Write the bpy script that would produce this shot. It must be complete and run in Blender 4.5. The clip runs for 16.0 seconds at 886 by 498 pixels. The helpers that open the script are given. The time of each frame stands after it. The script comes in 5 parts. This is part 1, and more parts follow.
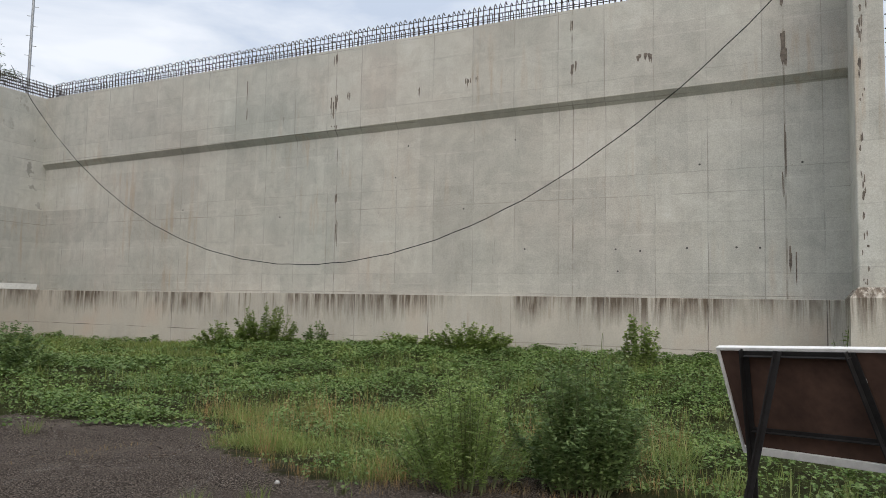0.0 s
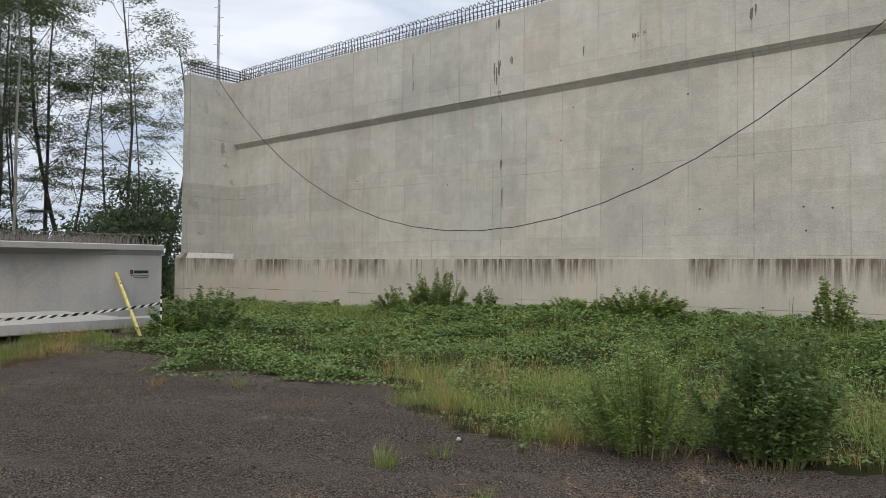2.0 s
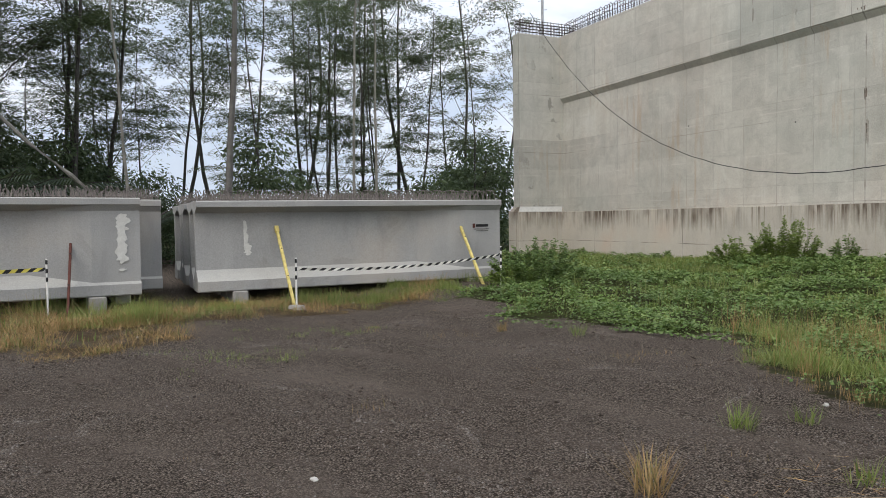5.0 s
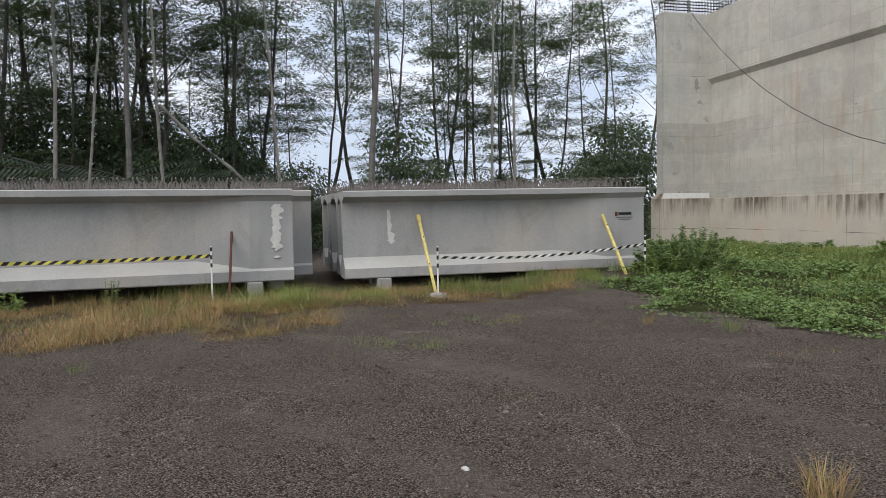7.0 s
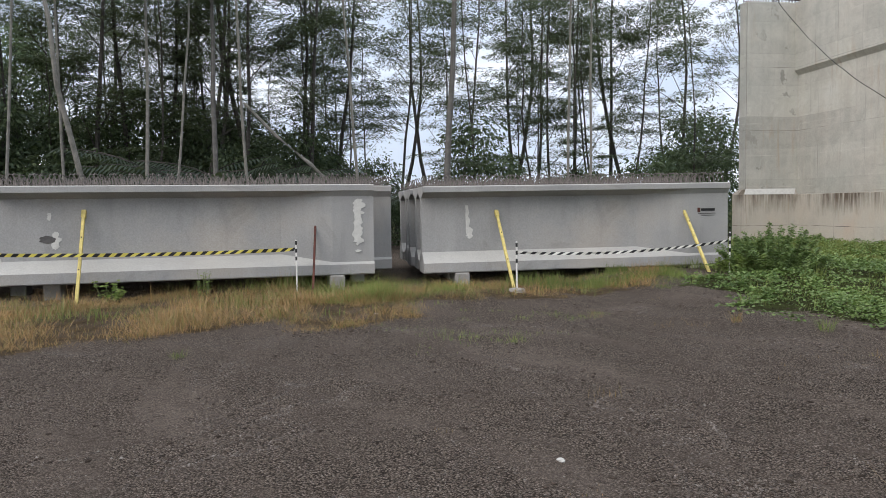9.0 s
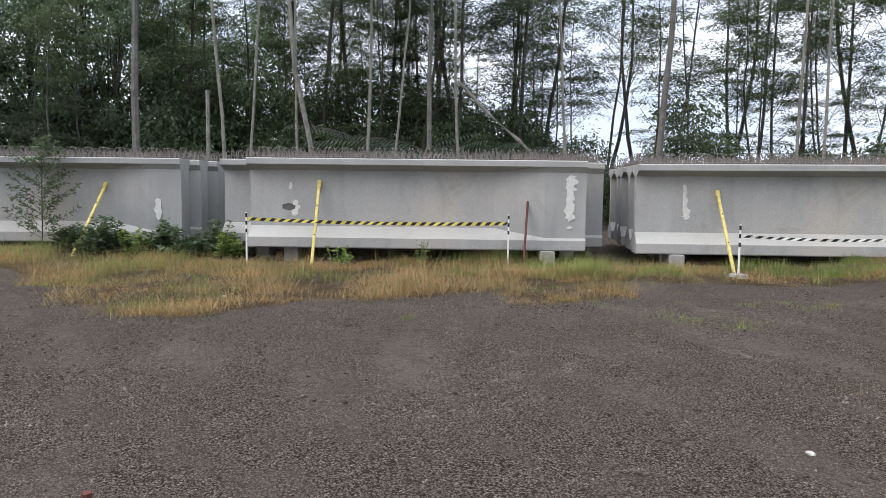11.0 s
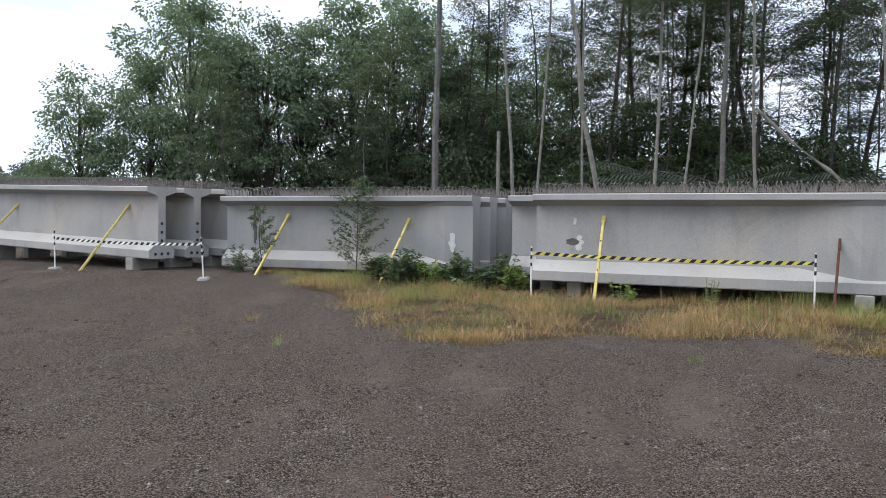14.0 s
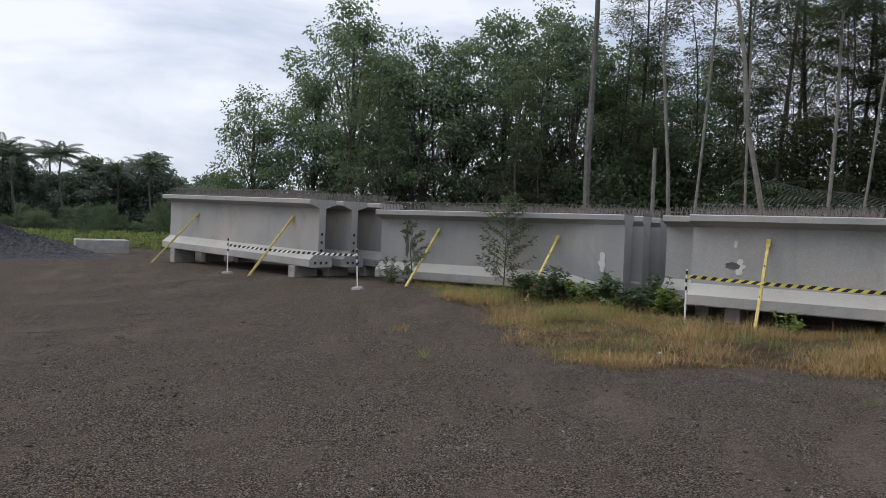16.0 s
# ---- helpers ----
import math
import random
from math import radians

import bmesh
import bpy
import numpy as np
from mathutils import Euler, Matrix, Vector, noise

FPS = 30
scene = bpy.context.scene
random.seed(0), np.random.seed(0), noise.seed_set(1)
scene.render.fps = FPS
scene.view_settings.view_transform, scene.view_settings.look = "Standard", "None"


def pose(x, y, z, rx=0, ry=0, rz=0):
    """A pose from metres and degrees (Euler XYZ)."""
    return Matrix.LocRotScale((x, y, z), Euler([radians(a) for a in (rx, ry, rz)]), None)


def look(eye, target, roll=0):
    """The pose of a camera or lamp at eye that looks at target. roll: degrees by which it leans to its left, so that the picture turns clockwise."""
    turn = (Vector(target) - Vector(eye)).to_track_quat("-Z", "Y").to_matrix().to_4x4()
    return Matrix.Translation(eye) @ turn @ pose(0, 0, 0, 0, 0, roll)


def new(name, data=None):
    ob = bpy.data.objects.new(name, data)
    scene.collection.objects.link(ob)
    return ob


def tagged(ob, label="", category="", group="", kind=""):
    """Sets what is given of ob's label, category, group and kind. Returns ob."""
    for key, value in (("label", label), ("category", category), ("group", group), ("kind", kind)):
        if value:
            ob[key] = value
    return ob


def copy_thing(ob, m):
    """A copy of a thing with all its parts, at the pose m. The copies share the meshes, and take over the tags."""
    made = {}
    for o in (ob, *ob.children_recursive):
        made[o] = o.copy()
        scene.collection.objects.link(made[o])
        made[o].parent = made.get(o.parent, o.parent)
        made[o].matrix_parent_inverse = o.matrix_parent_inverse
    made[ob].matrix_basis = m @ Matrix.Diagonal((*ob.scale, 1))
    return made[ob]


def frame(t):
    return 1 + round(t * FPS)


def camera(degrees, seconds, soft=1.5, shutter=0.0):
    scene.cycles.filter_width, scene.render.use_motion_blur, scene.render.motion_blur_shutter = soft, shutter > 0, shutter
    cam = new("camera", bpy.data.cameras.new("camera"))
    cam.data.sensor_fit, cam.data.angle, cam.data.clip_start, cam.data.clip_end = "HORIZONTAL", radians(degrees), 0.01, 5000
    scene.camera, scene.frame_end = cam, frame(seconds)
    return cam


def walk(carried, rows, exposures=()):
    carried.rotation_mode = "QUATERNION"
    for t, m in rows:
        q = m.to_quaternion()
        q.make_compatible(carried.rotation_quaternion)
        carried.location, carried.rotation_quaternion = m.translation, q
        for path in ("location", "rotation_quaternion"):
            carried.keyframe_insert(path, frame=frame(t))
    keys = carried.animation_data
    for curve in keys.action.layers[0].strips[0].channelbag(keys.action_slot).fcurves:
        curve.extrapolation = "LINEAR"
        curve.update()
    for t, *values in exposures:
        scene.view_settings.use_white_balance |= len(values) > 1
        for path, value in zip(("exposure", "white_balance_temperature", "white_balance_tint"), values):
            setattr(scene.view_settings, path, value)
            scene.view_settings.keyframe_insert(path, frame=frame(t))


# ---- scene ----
# ---- camera ----
cam = camera(62.7, 16.0, soft=0.85)
PATH = [
    (0.0, -0.325, -0.204, 1.509, 94.48, -1.15, -2.07),
    (0.5, -0.330, -0.210, 1.507, 94.56, -0.92, -1.73),
    (1.0, -0.335, -0.210, 1.506, 94.40, -1.05, -0.44),
    (1.5, -0.377, -0.273, 1.504, 93.00, -0.58, 4.50),
    (2.0, -0.400, -0.274, 1.505, 91.52, -0.55, 10.84),
    (2.5, -0.416, -0.256, 1.483, 90.52, -0.26, 18.57),
    (3.0, -0.421, -0.235, 1.480, 89.30, 0.37, 23.18),
    (3.5, -0.449, -0.230, 1.468, 87.54, 0.81, 26.48),
    (4.0, -0.470, -0.238, 1.473, 87.78, 0.82, 30.12),
    (6.5, -0.661, -0.263, 1.502, 86.79, 0.76, 43.45),
    (7.0, -0.653, -0.283, 1.511, 86.93, 0.93, 46.60),
    (7.5, -0.658, -0.289, 1.517, 86.59, 1.31, 49.55),
    (8.0, -0.665, -0.300, 1.519, 86.48, 0.88, 50.07),
    (10.5, -0.737, -0.759, 1.482, 85.94, -0.08, 62.16),
    (11.0, -0.750, -0.769, 1.476, 84.96, -0.62, 67.50),
    (11.5, -0.779, -0.755, 1.459, 84.53, 0.11, 71.49),
    (12.0, -0.751, -0.779, 1.480, 84.87, -0.33, 74.48),
    (12.5, -0.750, -0.789, 1.470, 85.35, -0.62, 78.45),
    (13.0, -0.740, -0.801, 1.477, 86.22, -0.85, 82.38),
    (13.5, -0.707, -0.790, 1.482, 86.67, -0.09, 87.22),
    (14.0, -0.705, -0.793, 1.484, 87.49, -0.52, 89.51),
    (14.5, -0.702, -0.799, 1.503, 87.88, -0.78, 92.05),
    (15.0, -0.705, -0.798, 1.513, 87.60, -1.69, 95.34),
    (15.5, -0.714, -0.785, 1.514, 88.24, -1.91, 99.17),
    (16.0, -0.703, -0.789, 1.515, 88.42, -2.07, 101.21),
]
walk(cam, [(t, pose(x, y, z, rx, ry, rz)) for t, x, y, z, rx, ry, rz in PATH], [(0.0, -0.22, 6650, 10), (2.0, -0.22, 6650, 10), (4.0, -0.04, 6650, 10), (8.0, 0.0, 6550, 11), (11.0, 0.44, 6450, 12), (12.5, 0.54, 6250, 12), (13.0, 0.52, 6260, 12), (14.5, 0.2, 6300, 12), (16.0, -0.25, 6500, 12)])

# ---- sky and sun: overcast, soft ----
world = bpy.data.worlds.new("sky")
scene.world = world
world.use_nodes = True
wt = world.node_tree
wn, wl = wt.nodes, wt.links
wn.clear()


def wnode(kind, **sets):
    n = wn.new(kind)
    for k, v in sets.items():
        n.inputs[k].default_value = v
    return n


w_out = wn.new("ShaderNodeOutputWorld")
w_sky = wn.new("ShaderNodeTexSky")
w_sky.sky_type, w_sky.sun_disc = "NISHITA", False
w_sky.sun_elevation, w_sky.sun_rotation = radians(39), radians(174)
w_sky.dust_density, w_sky.ozone_density = 3.0, 2.0
w_bg1 = wnode("ShaderNodeBackground", Strength=0.10)
wl.new(w_sky.outputs[0], w_bg1.inputs["Color"])
w_co = wn.new("ShaderNodeTexCoord")
w_map = wn.new("ShaderNodeMapping")
w_map.inputs["Scale"].default_value = (1.6, 1.6, 5.5)
wl.new(w_co.outputs["Generated"], w_map.inputs["Vector"])
w_noise = wnode("ShaderNodeTexNoise", Scale=1.5, Detail=6.0, Roughness=0.55, Distortion=0.4)
wl.new(w_map.outputs[0], w_noise.inputs["Vector"])
w_ramp = wn.new("ShaderNodeValToRGB")
w_ramp.color_ramp.elements[0].position, w_ramp.color_ramp.elements[0].color = 0.40, (0.49, 0.565, 0.69, 1)
w_ramp.color_ramp.elements[1].position, w_ramp.color_ramp.elements[1].color = 0.62, (0.80, 0.84, 0.905, 1)
wl.new(w_noise.outputs["Fac"], w_ramp.inputs["Fac"])
w_bg2 = wnode("ShaderNodeBackground", Strength=0.95)
wl.new(w_ramp.outputs[0], w_bg2.inputs["Color"])
w_sep = wn.new("ShaderNodeSeparateXYZ")  # an overcast sky is brighter towards the zenith
wl.new(w_co.outputs["Generated"], w_sep.inputs[0])
w_up = wn.new("ShaderNodeMapRange")
w_up.interpolation_type = "SMOOTHSTEP"
for k, v in (("From Min", 0.3), ("From Max", 1.0), ("To Min", 1.55), ("To Max", 3.1)):
    w_up.inputs[k].default_value = v
wl.new(w_sep.outputs[2], w_up.inputs["Value"])
wl.new(w_up.outputs[0], w_bg2.inputs["Strength"])
w_mix = wnode("ShaderNodeMixShader", Fac=0.82)
wl.new(w_bg1.outputs[0], w_mix.inputs[1])
wl.new(w_bg2.outputs[0], w_mix.inputs[2])
wl.new(w_mix.outputs[0], w_out.inputs["Surface"])
sun = new("sun", bpy.data.lights.new("sun", "SUN"))
sun.data.energy, sun.data.angle, sun.data.color = 1.3, radians(40), (1.0, 0.92, 0.82)
sun.matrix_world = look((1.0, -9.9, 8.0), (0, 0, 0))


# ---- materials ----
class Nodes:
    """A small builder of node materials."""

    def __init__(self, name, rough=0.85, spec=0.3):
        self.mat = bpy.data.materials.new(name)
        self.mat.use_nodes = True
        self.n, self.l = self.mat.node_tree.nodes, self.mat.node_tree.links
        self.bsdf = self.n["Principled BSDF"]
        self.bsdf.inputs["Roughness"].default_value = rough
        self.bsdf.inputs["Specular IOR Level"].default_value = spec
        self.co = self.n.new("ShaderNodeTexCoord").outputs["Object"]

    def put(self, socket, value):
        if isinstance(value, bpy.types.NodeSocket):
            self.l.new(value, socket)
        elif isinstance(value, (tuple, list)) and len(value) == 3 and socket.type == "RGBA":
            socket.default_value = (*value, 1)
        else:
            socket.default_value = value

    def mapped(self, scale=(1, 1, 1), turn=(0, 0, 0), at=(0, 0, 0)):
        m = self.n.new("ShaderNodeMapping")
        m.inputs["Scale"].default_value, m.inputs["Rotation"].default_value, m.inputs["Location"].default_value = scale, turn, at
        self.l.new(self.co, m.inputs["Vector"])
        return m.outputs[0]

    def noise(self, scale, detail=4.0, rough=0.55, at=None, distort=0.0):
        t = self.n.new("ShaderNodeTexNoise")
        t.inputs["Scale"].default_value, t.inputs["Detail"].default_value = scale, detail
        t.inputs["Roughness"].default_value, t.inputs["Distortion"].default_value = rough, distort
        self.l.new(self.co if at is None else at, t.inputs["Vector"])
        return t.outputs["Fac"]

    def voronoi(self, scale, out="Distance", at=None):
        t = self.n.new("ShaderNodeTexVoronoi")
        t.inputs["Scale"].default_value = scale
        self.l.new(self.co if at is None else at, t.inputs["Vector"])
        return t.outputs[out]

    def ramp(self, fac, *stops):
        r = self.n.new("ShaderNodeValToRGB").color_ramp
        while len(r.elements) < len(stops):
            r.elements.new(0.5)
        for e, (p, c) in zip(r.elements, stops):
            e.position, e.color = p, (*c, 1) if isinstance(c, (tuple, list)) else (c, c, c, 1)
        node = self.n[-1]
        self.l.new(fac, node.inputs["Fac"])
        return node.outputs["Color"]

    def mix(self, fac, a, b, how="MIX"):
        m = self.n.new("ShaderNodeMix")
        m.data_type, m.blend_type = "RGBA", how
        self.put(m.inputs["Factor"], fac)
        self.put(m.inputs[6], a)
        self.put(m.inputs[7], b)
        return m.outputs[2]

    def math(self, how, a, b=0.0, c=0.0):
        m = self.n.new("ShaderNodeMath")
        m.operation = how
        for s, v in zip(m.inputs, (a, b, c)):
            self.put(s, v)
        return m.outputs[0]

    def axis(self, k):
        s = self.n.new("ShaderNodeSeparateXYZ")
        self.l.new(self.co, s.inputs[0])
        return s.outputs[k]

    def attribute(self, name):
        a = self.n.new("ShaderNodeAttribute")
        a.attribute_name = name
        return a.outputs["Fac"]

    def info(self):
        return self.n.new("ShaderNodeObjectInfo").outputs["Random"]

    def island(self):
        return self.n.new("ShaderNodeNewGeometry").outputs["Random Per Island"]

    def done(self, colour, bump=None, strength=0.3, distance=0.02):
        self.put(self.bsdf.inputs["Base Color"], colour)
        if bump is not None:
            b = self.n.new("ShaderNodeBump")
            b.inputs["Strength"].default_value, b.inputs["Distance"].default_value = strength, distance
            self.l.new(bump, b.inputs["Height"])
            self.l.new(b.outputs[0], self.bsdf.inputs["Normal"])
        return self.mat


def seams(m, k, step, width, shift=0.0):
    """1 on thin lines at even steps along an axis."""
    v = m.math("ADD", m.axis(k), shift)
    v = m.math("ADD", v, m.math("MULTIPLY", m.noise(1.3), 0.03))
    v = m.math("PINGPONG", v, step / 2)
    return m.math("LESS_THAN", v, width)


def concrete_wall():
    m = Nodes("cast_concrete", 0.9, 0.2)
    big = m.noise(0.22, 5, 0.6)
    col = m.ramp(big, (0.3, (0.44, 0.43, 0.385)), (0.52, (0.53, 0.51, 0.45)), (0.75, (0.555, 0.495, 0.425)))
    green = m.ramp(m.noise(0.13, 3, at=m.mapped(at=(7, 2, 1))), (0.45, 0.0), (0.7, 0.6))
    col = m.mix(green, col, (0.39, 0.405, 0.355))
    streak = m.ramp(m.noise(1.0, 6, 0.65, at=m.mapped((3.2, 3.2, 0.22))), (0.46, 0.0), (0.68, 0.65))
    col = m.mix(m.math("MULTIPLY", streak, 0.22), col, (0.25, 0.235, 0.20))
    pale = m.ramp(m.noise(1.0, 5, 0.6, at=m.mapped((5.0, 5.0, 0.35), at=(3, 0, 0))), (0.55, 0.0), (0.75, 0.6))
    col = m.mix(m.math("MULTIPLY", pale, 0.5), col, (0.62, 0.60, 0.54))
    flat = m.n.new("ShaderNodeCombineXYZ")
    m.l.new(m.math("ADD", m.axis(0), m.math("MULTIPLY", m.noise(1.3), 0.06)), flat.inputs[0])
    m.l.new(m.math("ADD", m.axis(2), m.math("MULTIPLY", m.noise(1.1), 0.08)), flat.inputs[1])
    for wide, high, lo, hi, much in ((1.22, 2.44, 0.40, 0.61, 0.42), (3.66, 1.22, 0.41, 0.59, 0.36)):
        b = m.n.new("ShaderNodeTexBrick")
        b.offset, b.squash = 0.37, 1.0
        for k, v in (("Scale", 1.0), ("Mortar Size", 0.012), ("Brick Width", wide), ("Row Height", high), ("Color1", (lo, lo, lo, 1)), ("Color2", (hi, hi, hi, 1)), ("Mortar", (0.42, 0.42, 0.42, 1))):
            b.inputs[k].default_value = v
        m.l.new(flat.outputs[0], b.inputs["Vector"])
        col = m.mix(much, col, b.outputs["Color"], "OVERLAY")
    broken = m.ramp(m.noise(0.8, 5), (0.40, 0.0), (0.62, 1.0))
    line = m.math("MAXIMUM", seams(m, 0, 1.22, 0.012), m.math("MAXIMUM", seams(m, 2, 2.44, 0.012, 0.55), seams(m, 2, 9.0, 0.03, -1.0)))
    col = m.mix(m.math("MULTIPLY", m.math("MULTIPLY", line, broken), 0.55), col, (0.17, 0.16, 0.14))
    joint = m.math("LESS_THAN", m.math("ABSOLUTE", m.math("SUBTRACT", m.axis(0), 13.72)), 0.02)
    for x in (21.1, 26.05):
        joint = m.math("MAXIMUM", joint, m.math("LESS_THAN", m.math("ABSOLUTE", m.math("SUBTRACT", m.axis(0), x)), 0.02))
    col = m.mix(m.math("MULTIPLY", joint, m.ramp(m.noise(1.6, 4), (0.4, 0.1), (0.62, 0.7))), col, (0.15, 0.13, 0.11))
    lift = m.math("MULTIPLY", seams(m, 2, 1.22, 0.018, 0.3), m.ramp(m.noise(0.9, 5, 0.7, at=m.mapped(at=(3, 9, 2))), (0.45, 0.0), (0.6, 0.45)))
    col = m.mix(lift, col, (0.62, 0.595, 0.54))
    blush = m.ramp(m.noise(0.11, 4, 0.6, at=m.mapped(at=(12, 5, 3))), (0.46, 0.0), (0.64, 0.24))
    col = m.mix(blush, col, (0.57, 0.475, 0.40))
    pits = m.ramp(m.voronoi(5.5), (0.02, 1.0), (0.06, 0.0))
    col = m.mix(m.math("MULTIPLY", pits, m.ramp(m.noise(0.9), (0.5, 0.0), (0.6, 0.8))), col, (0.13, 0.12, 0.11))
    blot = m.ramp(m.noise(1.6, 7, 0.7, distort=0.6), (0.4, 0.42), (0.62, 0.58))
    col = m.mix(0.5, col, blot, "OVERLAY")
    dash = m.noise(1.0, 5, 0.75, at=m.mapped((10.0, 10.0, 1.1), at=(0, 0, 3)))
    col = m.mix(m.ramp(dash, (0.60, 0.0), (0.72, 0.32)), col, (0.60, 0.58, 0.53))
    col = m.mix(m.ramp(dash, (0.28, 0.26), (0.38, 0.0)), col, (0.25, 0.235, 0.205))
    band = m.noise(1.0, 5, 0.7, at=m.mapped((0.5, 0.5, 5.0), at=(0, 0, 8)))
    col = m.mix(m.ramp(band, (0.58, 0.0), (0.72, 0.35)), col, (0.30, 0.29, 0.255))
    drip = m.math("MULTIPLY", m.ramp(m.noise(1.0, 5, 0.7, at=m.mapped((7.0, 7.0, 0.6), at=(1, 0, 6))), (0.66, 0.0), (0.74, 1.0)), m.ramp(m.noise(0.6, 3, at=m.mapped(at=(2, 3, 0))), (0.5, 0.0), (0.62, 0.8)))
    col = m.mix(drip, col, (0.14, 0.12, 0.10))
    rust = m.math("MULTIPLY", m.ramp(m.noise(1.0, 4, 0.6, at=m.mapped((5.0, 5.0, 0.4), at=(8, 0, 2))), (0.52, 0.0), (0.66, 1.0)), m.ramp(m.noise(0.35, 3, at=m.mapped(at=(6, 1, 4))), (0.50, 0.0), (0.66, 0.4)))
    col = m.mix(rust, col, (0.42, 0.29, 0.18))
    fine = m.noise(38, 6, 0.7)
    col = m.mix(0.35, col, m.ramp(fine, (0.3, 0.25), (0.7, 0.75)), "OVERLAY")
    return m.done(col, m.math("ADD", fine, m.math("MULTIPLY", m.noise(3.0), 2.0)), 0.35, 0.015)


def concrete_plinth():
    m = Nodes("stained_concrete", 0.92, 0.2)
    col = m.ramp(m.noise(0.5, 5, 0.6), (0.3, (0.43, 0.395, 0.335)), (0.55, (0.53, 0.485, 0.41)), (0.75, (0.55, 0.46, 0.37)))
    pale = m.ramp(m.noise(1.0, 6, 0.65, at=m.mapped((4.0, 4.0, 0.5), at=(2, 0, 0))), (0.5, 0.0), (0.7, 0.7))
    col = m.mix(m.math("MULTIPLY", pale, 0.5), col, (0.55, 0.53, 0.48))
    runs = m.ramp(m.noise(1.0, 6, 0.7, at=m.mapped((9.0, 9.0, 0.35))), (0.37, 0.0), (0.52, 1.0))
    patch = m.ramp(m.noise(0.42, 5, 0.65, at=m.mapped((1, 1, 0.3), at=(5, 1, 0))), (0.41, 0.0), (0.53, 1.0))
    frayed = m.math("ADD", m.axis(2), m.math("MULTIPLY", m.math("SUBTRACT", m.noise(1.0, 5, 0.7, at=m.mapped((4.0, 4.0, 0.4), at=(3, 2, 0))), 0.5), 1.6))
    seep = m.ramp(m.math("MULTIPLY", frayed, 0.5), (0.52, 0.0), (0.86, 1.0))  # water that runs from the ledge
    dark = m.math("MULTIPLY", m.math("MULTIPLY", runs, patch), seep)
    col = m.mix(m.math("MULTIPLY", dark, 0.9), col, (0.10, 0.072, 0.05))
    thin = m.math("MULTIPLY", m.ramp(m.noise(1.0, 4, 0.6, at=m.mapped((16.0, 16.0, 0.3), at=(6, 0, 0))), (0.60, 0.0), (0.68, 0.8)), seep)
    col = m.mix(thin, col, (0.16, 0.125, 0.09))
    rust = m.ramp(m.noise(1.0, 5, 0.7, at=m.mapped((6.0, 6.0, 0.5), at=(9, 0, 4))), (0.58, 0.0), (0.74, 0.35))
    col = m.mix(rust, col, (0.33, 0.23, 0.15))
    line = m.math("MAXIMUM", seams(m, 0, 2.44, 0.012), seams(m, 2, 1.7, 0.012, -0.62))
    col = m.mix(m.math("MULTIPLY", line, m.ramp(m.noise(1.1, 4), (0.4, 0.0), (0.6, 0.8))), col, (0.12, 0.10, 0.09))
    fine = m.noise(38, 6, 0.7)
    col = m.mix(0.25, col, m.ramp(fine, (0.3, 0.25), (0.7, 0.75)), "OVERLAY")
    return m.done(col, fine, 0.4, 0.015)


def concrete_girder():
    m = Nodes("precast_concrete", 0.85, 0.25)
    col = m.ramp(m.noise(0.45, 5, 0.6), (0.3, (0.25, 0.25, 0.245)), (0.52, (0.325, 0.32, 0.306)), (0.7, (0.38, 0.352, 0.315)))
    tone = m.ramp(m.info(), (0.0, 0.42), (1.0, 0.58))
    col = m.mix(0.5, col, tone, "OVERLAY")
    streak = m.ramp(m.noise(1.0, 6, 0.65, at=m.mapped((2.6, 2.6, 0.22))), (0.5, 0.0), (0.7, 0.6))
    col = m.mix(m.math("MULTIPLY", streak, 0.35), col, (0.46, 0.455, 0.44))
    dark = m.ramp(m.noise(1.0, 6, 0.65, at=m.mapped((2.5, 2.5, 0.5), at=(4, 0, 0))), (0.55, 0.0), (0.75, 0.6))
    col = m.mix(m.math("MULTIPLY", dark, 0.5), col, (0.16, 0.155, 0.145))
    stain = m.ramp(m.noise(1.2, 7, 0.7, distort=0.8), (0.56, 0.0), (0.72, 0.5))
    col = m.mix(stain, col, (0.21, 0.20, 0.18))
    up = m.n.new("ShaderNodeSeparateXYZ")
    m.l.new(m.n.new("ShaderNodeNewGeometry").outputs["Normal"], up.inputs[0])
    dust_skylight = m.math("MULTIPLY", m.ramp(up.outputs[2], (0.4, 0.0), (0.7, 0.75)), m.ramp(m.noise(1.7, 5), (0.3, 0.5), (0.6, 1.0)))
    col = m.mix(dust_skylight, col, (0.45, 0.435, 0.395))  # upward faces painted paler: settled dust plus the sky light on ledges
    fine = m.noise(45, 5, 0.7)
    col = m.mix(0.28, col, m.ramp(fine, (0.3, 0.25), (0.7, 0.75)), "OVERLAY")
    return m.done(col, m.math("ADD", fine, m.noise(6)), 0.25, 0.01)


def plain(name, colour, rough=0.7, metal=0.0, vary=0.25, scale=6.0, bump=0.2):
    m = Nodes(name, rough)
    m.bsdf.inputs["Metallic"].default_value = metal
    dark = tuple(c * (1 - vary) for c in colour)
    lite = tuple(min(1, c * (1 + vary)) for c in colour)
    n = m.noise(scale, 6, 0.65)
    col = m.ramp(n, (0.3, dark), (0.7, lite))
    col = m.mix(0.2, col, m.ramp(m.noise(scale * 9, 4), (0.3, 0.3), (0.7, 0.7)), "OVERLAY")
    return m.done(col, n, bump, 0.01)


